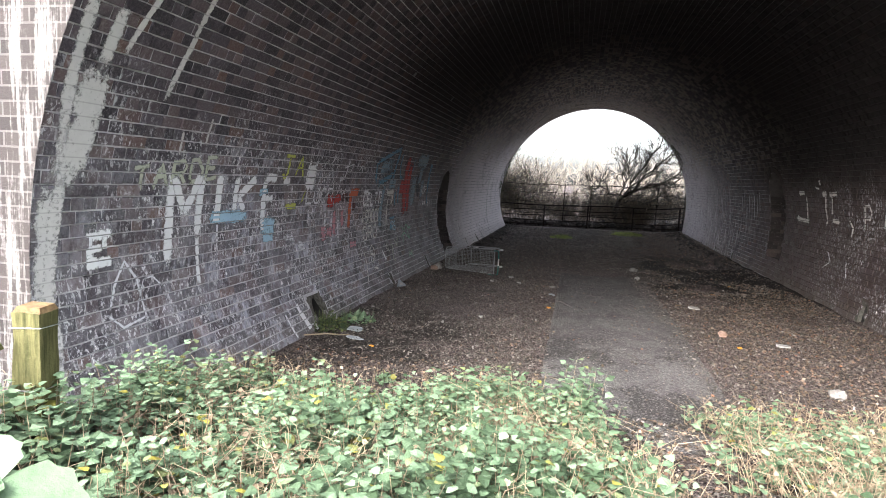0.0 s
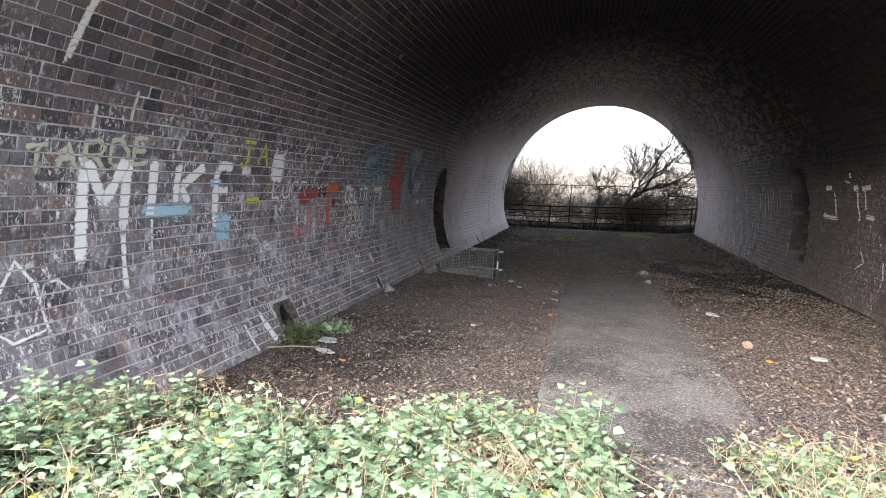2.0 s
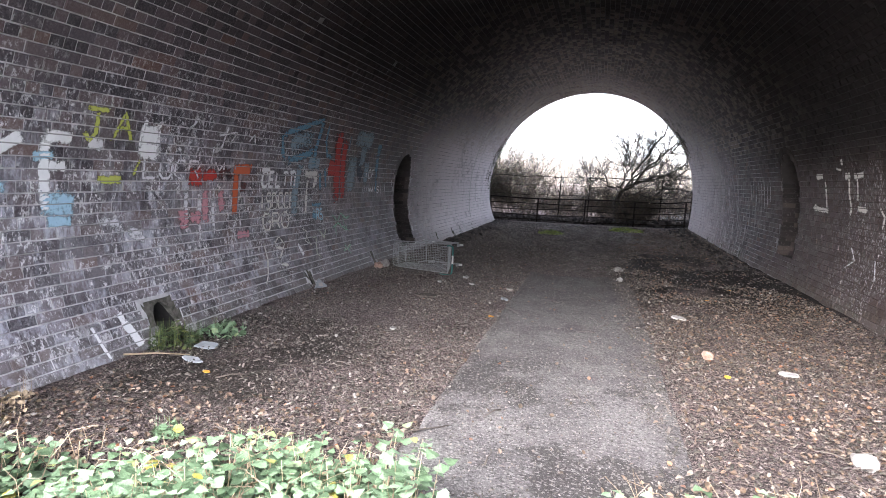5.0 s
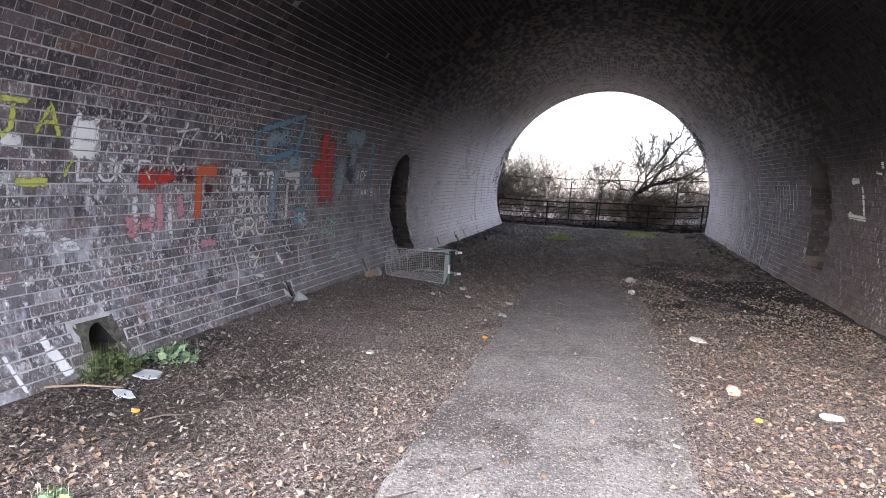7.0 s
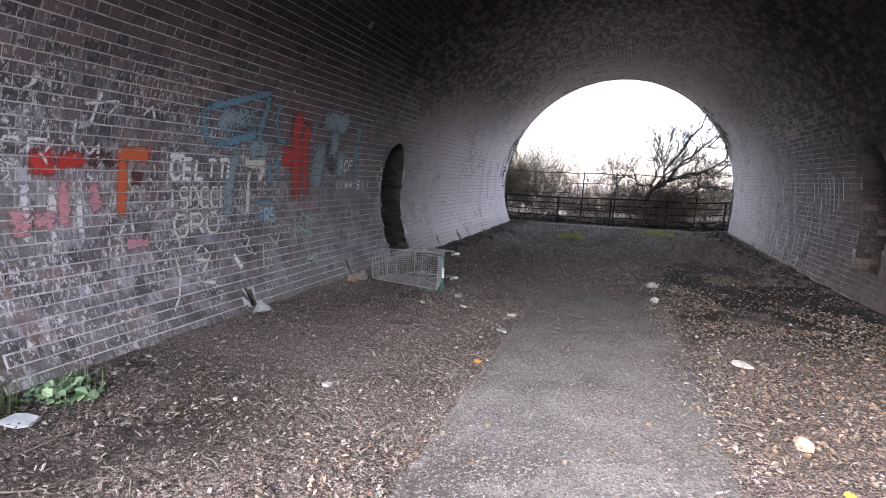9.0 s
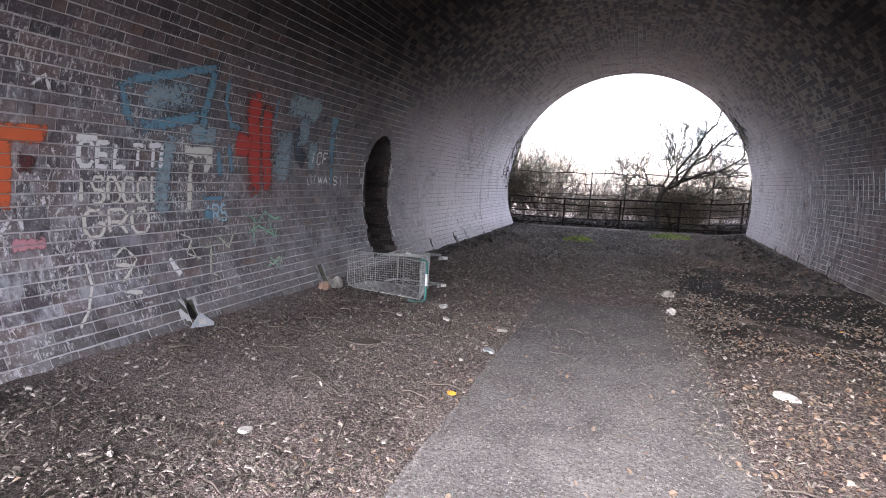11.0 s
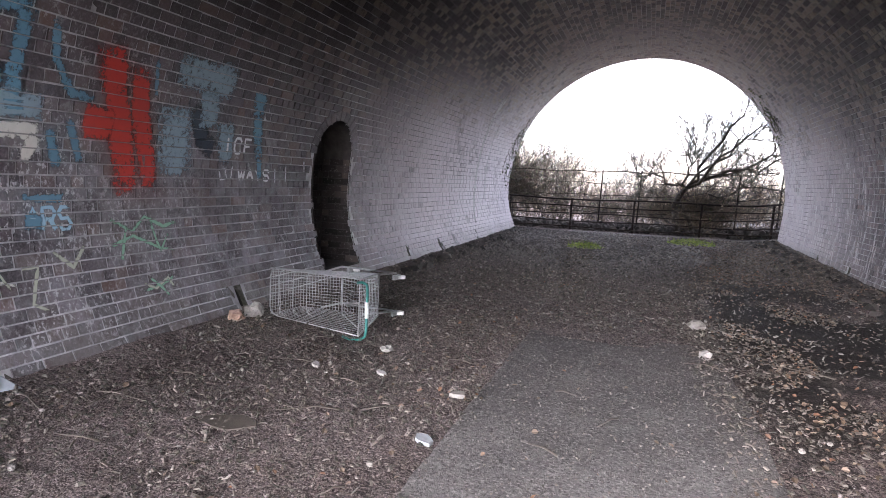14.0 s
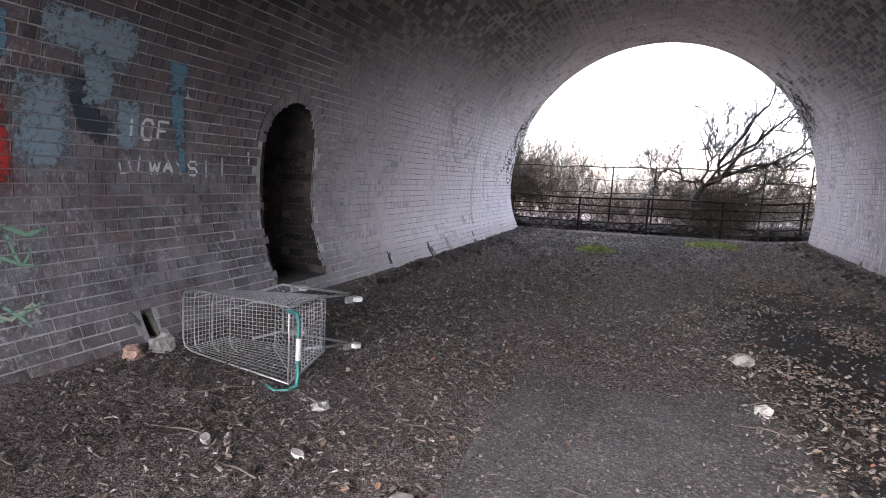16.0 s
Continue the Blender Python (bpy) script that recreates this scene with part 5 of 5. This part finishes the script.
def build_post():
    post = thing("wooden_post", "weathered square wooden post green with lichen beside the portal", "post", pose(-2.71, 2.92, 0.12, 0, 1.5, 12))
    bm = bmesh.new()
    bmesh.ops.create_cube(bm, size=1)
    bmesh.ops.scale(bm, vec=(0.155, 0.15, 0.86), verts=bm.verts)
    bmesh.ops.translate(bm, vec=(0, 0, 0.33), verts=bm.verts)
    bmesh.ops.subdivide_edges(bm, edges=bm.edges, cuts=5, use_grid_fill=True)
    for v in bm.verts:
        v.co += Vector((noise.noise(v.co * 9), noise.noise(v.co * 9 + Vector((5, 0, 0))), 0.6 * noise.noise(v.co * 14 + Vector((0, 7, 0))))) * 0.012
        if abs(v.co.x) > 0.066 and abs(v.co.y) > 0.064:
            v.co.x *= 0.94
            v.co.y *= 0.94
    part("shaft", bm, M_WOOD, post)
    part("cap", Soup().box(pose(0, 0, 0.775, 2, 1, 0), 0.145, 0.14, 0.03, 0.2).mesh("cap"), M_RUSTWOOD, post, "broken brown post top")
    part("rail", Soup().box(pose(-0.42, -0.42, 0.44, 30, -24, 45), 0.95, 0.05, 0.12).mesh("rail"), M_WOOD, post, "weathered rail nailed to the post")
    for h in (0.68, 0.35):
        part("wire", Soup().tube([(-0.082, -0.08, h), (0.082, -0.08, h + 0.01), (0.082, 0.08, h)], 0.003, None, 4).mesh("wire"), M_GALV, post)


M_RUSTWOOD = simple("rotten_end_grain", (0.10, 0.06, 0.03), (0.30, 0.19, 0.09), 25, 0.95)
build_post()

# ---- litter on the floor ----
def floor_top(x, y):
    on_path = -0.23 < x < 1.52 and 5.4 < y < 13.6
    return float(ground_z(x, y)) + (0.012 if on_path else 0.010 + 0.022 * noise.noise((x * 1.3, y * 1.3, 0)) + 0.010 * noise.noise((x * 5, y * 5, 3)))


def build_litter():
    r = random.Random(17)
    leaves, chips, pale = Soup(), Soup(), Soup()
    for _ in range(230000):
        y = 3.4 + 23.0 * r.random() ** 1.45
        x = r.uniform(-3.05, 4.35)
        path = -0.23 < x < 1.32 + 0.35 * noise.noise((0, y * 0.8, 5)) and 5.6 < y < 14.5
        heap = 0.5 + 0.9 * noise.noise((x * 0.8, y * 0.8, 6))
        drift = max(0.0, min(1, (x - 1.5) / 0.6)) * max(0.15, min(1, heap + 0.35)) + (0.25 if -1.0 < x < 0 else 0.08) * max(0, min(1, heap))
        if y < 6.6:
            drift = max(drift, 0.55)
        if x > 1.7 and 13.0 < y < 18.5 and noise.noise((x * 0.9, y * 0.6, 15)) > -0.15 and r.random() < 0.8:
            continue
        z = floor_top(x, y) + r.uniform(0.0, 0.012)
        if r.random() < (0.03 if path else drift) * 0.25:
            leaf_at(leaves, Vector((x, y, z)), r.uniform(0.016, 0.050), r, 0.75)
        elif r.random() < (0.22 if path else 0.55 * max(0.3, min(1, heap + 0.3))):
            m = Matrix.Translation((x, y, z)) @ Euler((r.gauss(0, 0.45), r.gauss(0, 0.45), r.uniform(0, 6.28))).to_matrix().to_4x4()
            s = r.uniform(0.003, 0.013) * (1 + max(0, y - 11) * 0.06) * (0.75 if path else 1)
            (pale if r.random() < 0.02 else chips).box(m, s * r.uniform(1, 1.6 if path else 4.5), s * r.uniform(0.8, 1.9), s * 0.6, 0.3)
    for sp, name, mat, lab, cat in ((leaves, "leaf_litter", M_LITTER, "brown and tan fallen leaves scattered on soil", "fallen leaves"), (chips, "wood_chips", M_CHIP, "small brown twigs and wood chips on soil", "wood chips"),
                                   (pale, "pale_grit", M_STONE, "small pale stones and scraps on soil", "gravel")):
        ob = part(name, sp.mesh(name), mat)
        tagged(ob, lab, cat, kind="stuff")


M_CHIP = leaf_material("twig_chips", (0.0, (0.022, 0.018, 0.016)), (0.5, (0.07, 0.056, 0.050)), (0.85, (0.135, 0.112, 0.10)), (1.0, (0.27, 0.235, 0.215)))
build_litter()

M_SLATE = simple("grey_slate", (0.20, 0.22, 0.24), (0.36, 0.38, 0.41), 9, 0.6)
M_PAPER = simple("dirty_white_paper", (0.24, 0.23, 0.22), (0.48, 0.46, 0.45), 14, 0.8)
M_ORANGE_LEAF = simple("orange_leaf", (0.55, 0.20, 0.02), (0.75, 0.36, 0.04), 30, 0.6)
M_REDBRICK = simple("broken_red_brick", (0.20, 0.11, 0.08), (0.42, 0.30, 0.24), 16, 0.9, 0, 0.008)
M_COAL = simple("dark_rubble", (0.015, 0.013, 0.013), (0.07, 0.06, 0.058), 20, 0.85, 0, 0.01, True)


def on_floor(x, y, rz=0.0, rx=0.0, ry=0.0, lift=0.0):
    return pose(x, y, floor_top(x, y) + lift, rx, ry, rz)


def slab(name, label, cat, x, y, sx, sy, rz, material, thick=0.012, tilt=3.0, seed=1):
    """A broken flat piece with an uneven outline."""
    r = random.Random(seed)
    n = 9
    ring = [(sx / 2 * math.cos(2 * math.pi * k / n) * r.uniform(0.75, 1.15), sy / 2 * math.sin(2 * math.pi * k / n) * r.uniform(0.75, 1.15)) for k in range(n)]
    v = [(a, b, 0) for a, b in ring] + [(a * 0.97, b * 0.97, thick) for a, b in ring]
    ob = part(name, mesh_from(name, v, [tuple(range(n))[::-1], tuple(range(n, 2 * n))] + [(k, (k + 1) % n, n + (k + 1) % n, n + k) for k in range(n)]), material)
    ob.matrix_world = on_floor(x, y, rz, tilt, tilt * 0.6, 0.006)
    return tagged(ob, label, cat)


def crumple(name, label, cat, x, y, size, seed, material, flat=0.45):
    bm = rock(size, seed, flat)
    for v in bm.verts:
        v.co += Vector((noise.noise(v.co * 40), noise.noise(v.co * 40 + Vector((9, 0, 0))), noise.noise(v.co * 40 + Vector((0, 9, 0))))) * size * 0.28
    ob = part(name, bm, material)
    ob.matrix_world = on_floor(x, y, seed * 50, 0, 0, size * flat * 0.55)
    return tagged(ob, label, cat)


slab("slate_piece", "broken grey slate sheet lying on damp soil", "slate", -2.70, 7.52, 0.24, 0.18, 30, M_SLATE, 0.012, 6, 1)
slab("slate_piece", "broken grey slate sheet lying flat on soil", "slate", -2.55, 7.10, 0.24, 0.10, -10, M_SLATE, 0.012, 3, 2)
slab("stone_slab", "flat pale broken stone on the path edge", "stone", -0.35, 11.92, 0.12, 0.08, 20, M_STONE, 0.03, 4, 3)
slab("stone_slab", "flat grey broken stone beside the path", "stone", -0.33, 11.2, 0.10, 0.13, 40, M_SLATE, 0.02, 4, 4)
slab("cardboard_scrap", "dark flat scrap of sodden card on soil", "cardboard", -1.45, 10.9, 0.34, 0.20, 10, M_CHIP, 0.008, 2, 5)
slab("paper_scrap", "dirty white torn paper on leaf litter", "paper", 2.07, 11.05, 0.21, 0.12, -25, M_PAPER, 0.02, 8, 6)
slab("paper_scrap", "dirty white torn paper on leaf litter", "paper", 2.80, 8.90, 0.24, 0.10, 12, M_PAPER, 0.02, 6, 7)
slab("paper_scrap", "dirty white torn paper on soil", "paper", -1.26, 8.88, 0.10, 0.06, 60, M_PAPER, 0.02, 8, 8)
slab("paper_scrap", "dirty white torn paper near the trolley", "paper", -1.55, 12.03, 0.10, 0.06, -40, M_PAPER, 0.02, 8, 9)
slab("paper_scrap", "dirty white torn paper on soil", "paper", -1.02, 12.1, 0.11, 0.05, -20, M_PAPER, 0.02, 8, 10)
crumple("plastic_bag", "crumpled clear plastic bag beside the trolley", "plastic bag", -1.24, 12.68, 0.065, 2, M_PAPER)
crumple("plastic_bag", "crumpled white plastic bag on leaf litter", "plastic bag", 1.42, 13.9, 0.06, 3, M_PAPER, 0.7)
crumple("stone", "pale rough stone lying on dark soil", "stone", 1.43, 15.02, 0.10, 4, M_STONE, 0.6)
crumple("stone", "large pale stone among leaf litter", "stone", 2.72, 7.0, 0.10, 5, M_STONE, 0.55)
crumple("broken_brick", "broken pale brick on leaf litter", "brick", 2.13, 9.22, 0.07, 6, M_REDBRICK, 0.7)
crumple("broken_brick", "broken yellowish brick at the wall foot", "brick", -2.95, 12.85, 0.09, 7, M_REDBRICK, 0.7)
crumple("stone", "pale stone beside a drain hole", "stone", -2.92, 13.1, 0.10, 8, M_STONE, 0.8)
for k, (x, y) in enumerate(((-0.33, 10.02), (-2.25, 6.9), (2.7, 12.6), (3.3, 13.9), (2.2, 8.6))):
    slab("fallen_leaf", "bright orange fallen leaf on soil", "leaf", x, y, 0.075, 0.06, 70 * k, M_ORANGE_LEAF, 0.004, 10, 20 + k)
# a propped board with a white label at the wall foot
board = thing("grey_board", "grey triangular board with a white label at the wall foot", "board", on_floor(-3.0, 10.62, 60, 0, 0, 0))
part("panel", mesh_from("panel", [(-0.13, 0, 0), (0.13, 0.02, 0), (-0.02, 0.07, 0.13), (-0.13, 0.015, 0), (0.13, 0.035, 0), (-0.02, 0.085, 0.13)], [(0, 1, 2), (5, 4, 3), (0, 3, 4, 1), (1, 4, 5, 2), (2, 5, 3, 0)]), M_SLATE, board)
part("label", mesh_from("label", [(-0.05, 0.004, 0.025), (0.02, 0.008, 0.025), (0.02, 0.030, 0.075), (-0.05, 0.027, 0.075)], [(0, 1, 2, 3)]), M_PAPER, board, "white label")
# loose stones
srng = random.Random(31)
stone_meshes = []
for k in range(5):
    bm = rock(0.045, 40 + k, 0.6)
    me = bpy.data.meshes.new("stone")
    bm.to_mesh(me)
    bm.free()
    me.materials.append(M_STONE)
    stone_meshes.append(me)
for k in range(110):
    y = srng.uniform(5.5, 19)
    x = srng.choice((srng.uniform(-3.0, -0.1), srng.uniform(1.2, 4.0), -3.02 + abs(srng.gauss(0, 0.25))))
    ob = new("stone", stone_meshes[k % 5])
    ob.matrix_world = on_floor(x, y, srng.uniform(0, 360), 0, 0, 0.008) @ Matrix.Diagonal((*[srng.uniform(0.2, 0.5)] * 2, srng.uniform(0.3, 0.7), 1))
    tagged(ob, "small pale stone lying on dark soil", "stone", "loose stones on the floor")
# sticks
for k in range(90):
    y, x = srng.uniform(5.6, 16), srng.choice((srng.uniform(-2.9, -0.2), srng.uniform(0.2, 3.9)))
    a, length = srng.uniform(0, 6.28), srng.uniform(0.12, 0.5)
    pts = [Vector((x + math.cos(a) * length * t, y + math.sin(a) * length * t, floor_top(x + math.cos(a) * length * t, y + math.sin(a) * length * t) + 0.012 + 0.012 * math.sin(5 * t))) for t in (0, 0.35, 0.7, 1)]
    ob = part("stick", Soup().tube(pts, 0.007, 0.003, 5).mesh("stick", True), M_CHIP)
    tagged(ob, "thin dry brown stick lying on soil", "stick", "sticks on the floor")
stick = part("stick", Soup().tube([(-3.15, 6.95, floor_top(-3, 6.85) + 0.02), (-2.9, 7.08, floor_top(-2.7, 7) + 0.03), (-2.65, 7.2, floor_top(-2.45, 7.1) + 0.015)], 0.010, 0.006).mesh("stick", True), M_DRY)
tagged(stick, "pale peeled stick lying beside slate", "stick", "sticks on the floor")


def tuft(x, y, radius, count, size, material, label, seed, cat="weeds", high=0.14):
    r = random.Random(seed)
    sp = Soup()
    for _ in range(count):
        a, d = r.uniform(0, 6.28), radius * math.sqrt(r.random())
        px, py = x + d * math.cos(a), y + d * math.sin(a)
        leaf_at(sp, Vector((px, py, float(ground_z(px, py)) + r.uniform(0.0, high) * (1.2 - d / radius))), size * r.uniform(0.6, 1.3), r, 0.9)
        if r.random() < 0.4:
            sp.tube([(px, py, float(ground_z(px, py)) - 0.02), (px + 0.01, py, float(ground_z(px, py)) + high)], 0.002, 0.001, 3, False)
    ob = part("weed_clump", sp.mesh("weed_clump"), material)
    tagged(ob, label, cat, kind="stuff")


tuft(-0.45, 22.3, 0.42, 260, 0.06, M_LIME_LEAF, "pale yellow-green weed clump on dark soil", 1)
tuft(2.05, 24.9, 0.62, 420, 0.06, M_LIME_LEAF, "pale yellow-green weed clump near the railing", 2)
tuft(-2.85, 7.98, 0.24, 110, 0.075, M_NETTLE, "small green weeds beside a drain hole", 3)
tuft(-3.02, 7.45, 0.26, 320, 0.045, M_IVY, "dark moss and fern at a drain hole", 4, "moss", 0.22)
for k, (x, y) in enumerate(((-0.75, 5.85), (-1.15, 5.8), (-1.7, 5.75), (-0.35, 5.7))):
    tuft(x, y, 0.10, 34, 0.06, M_NETTLE, "small green nettle seedling on bare soil", 10 + k, "weeds", 0.12)
tuft(-3.05, 5.6, 0.35, 120, 0.05, M_DRY, "dry grass along the wall foot", 16, "dry grass", 0.16)


def build_ivy():
    """Ivy hanging at the far mouth."""
    r = random.Random(9)
    ivy = thing("ivy", "dark straggling ivy on the wall at the far mouth", "ivy")
    sp, lv = Soup(), Soup()
    for right, z0, n in ((False, 2.6, 8), (True, 3.3, 10), (False, 1.6, 5)):
        for _ in range(n):
            y, s = Y1 - r.uniform(0.05, 1.3), s_of(z0 + r.uniform(-0.3, 0.6), right)
            pts = []
            for k in range(9):
                p = wall_at(min(y, Y1 - 0.02), S_ALL - s if right else s, 0.04 + 0.03 * r.random())
                pts.append(p)
                for _ in range(2):
                    leaf_at(lv, p + Vector((r.gauss(0, 0.04), r.gauss(0, 0.05), r.gauss(0, 0.05))), r.uniform(0.03, 0.07), r, 1.5)
                y += r.gauss(0, 0.09)
                s = max(0.4, s - r.uniform(0.03, 0.16))
            sp.tube(pts, 0.008, 0.004, 4, False)
    part("vine", sp.mesh("vine"), M_BARK, ivy)
    part("foliage", lv.mesh("foliage"), M_IVY, ivy)


build_ivy()


def build_rubble():
    r = random.Random(14)
    sp = Soup()
    for _ in range(900):
        right = r.random() < 0.5
        y = r.uniform(16.5, 26.4)
        x = (4.2 - abs(r.gauss(0, 0.24))) if right else (-2.95 + abs(r.gauss(0, 0.22)))
        s = r.uniform(0.02, 0.09)
        m = Matrix.Translation((x, y, float(ground_z(x, y)) + s * 0.25)) @ Euler((r.gauss(0, 0.6), r.gauss(0, 0.6), r.uniform(0, 6.28))).to_matrix().to_4x4()
        sp.box(m, s * r.uniform(0.7, 1.8), s, s * 0.8, 0.35)
    for _ in range(1400):
        x, y = r.uniform(-4.2, 4.8), FENCE_Y + r.uniform(0.1, 1.6)
        s = r.uniform(0.05, 0.14)
        m = Matrix.Translation((x, y, float(ground_z(x, y)) + r.uniform(0, 0.22))) @ Euler((r.gauss(0, 0.6), r.gauss(0, 0.6), r.uniform(0, 6.28))).to_matrix().to_4x4()
        sp.box(m, s * r.uniform(0.7, 2.2), s, s * 0.8, 0.35)
    ob = part("rubble", sp.mesh("rubble"), M_COAL)
    tagged(ob, "dark broken rubble heaped along the wall foot", "rubble", kind="stuff")


build_rubble()


def build_clods():
    """Crumbs of earth and mortar drifted against the near walls."""
    r = random.Random(15)
    sp = Soup()
    for _ in range(900):
        right = r.random() < 0.35
        y = r.uniform(8.3, 17.0)
        x = (4.3 - abs(r.gauss(0, 0.3))) if right else (-3.05 + abs(r.gauss(0, 0.25)))
        k = r.uniform(0.008, 0.026)
        m = Matrix.Translation((x, y, float(ground_z(x, y)) + k * 0.3)) @ Euler((r.gauss(0, 0.3), r.gauss(0, 0.3), r.uniform(0, 6.28))).to_matrix().to_4x4()
        sp.box(m, k * r.uniform(1.0, 2.6), k * r.uniform(0.8, 1.4), k * 0.6, 0.5)
    ob = part("crumbled_earth", sp.mesh("crumbled_earth"), M_CHIP)
    tagged(ob, "crumbled earth and mortar along the wall foot", "rubble", kind="stuff")


build_clods()

# ---- the bricks that are passed nearest, one by one ----
def unit_brick(length):
    a, h = length / 2, (COURSE - 0.008) / 2
    c = 0.0035
    v = [(-a, -h, -0.016), (a, -h, -0.016), (a, h, -0.016), (-a, h, -0.016), (-a + c, -h + c, 0), (a - c, -h + c, 0), (a - c, h - c, 0), (-a + c, h - c, 0)]
    me = mesh_from("brick", v, [tuple(q) for q in quad.tolist()])
    me.materials.append(M_BRICK_ONE)
    return me


brick_mesh = unit_brick(LONG - 0.009)
for y0, y1, s0, s1, proud in bricks[single]:
    sm = (s0 + s1) / 2
    p, q = wall_at(0, sm, proud), wall_at(0, sm + 0.01, proud)
    up = (q - p).normalized()
    along = Vector((0, 1, 0))
    out = along.cross(up)
    ob = new("brick", brick_mesh)
    ob.parent = lining
    ob.matrix_world = Matrix((along, up, out)).transposed().to_4x4()
    ob.matrix_world.translation = (p.x, (y0 + y1) / 2, p.z)
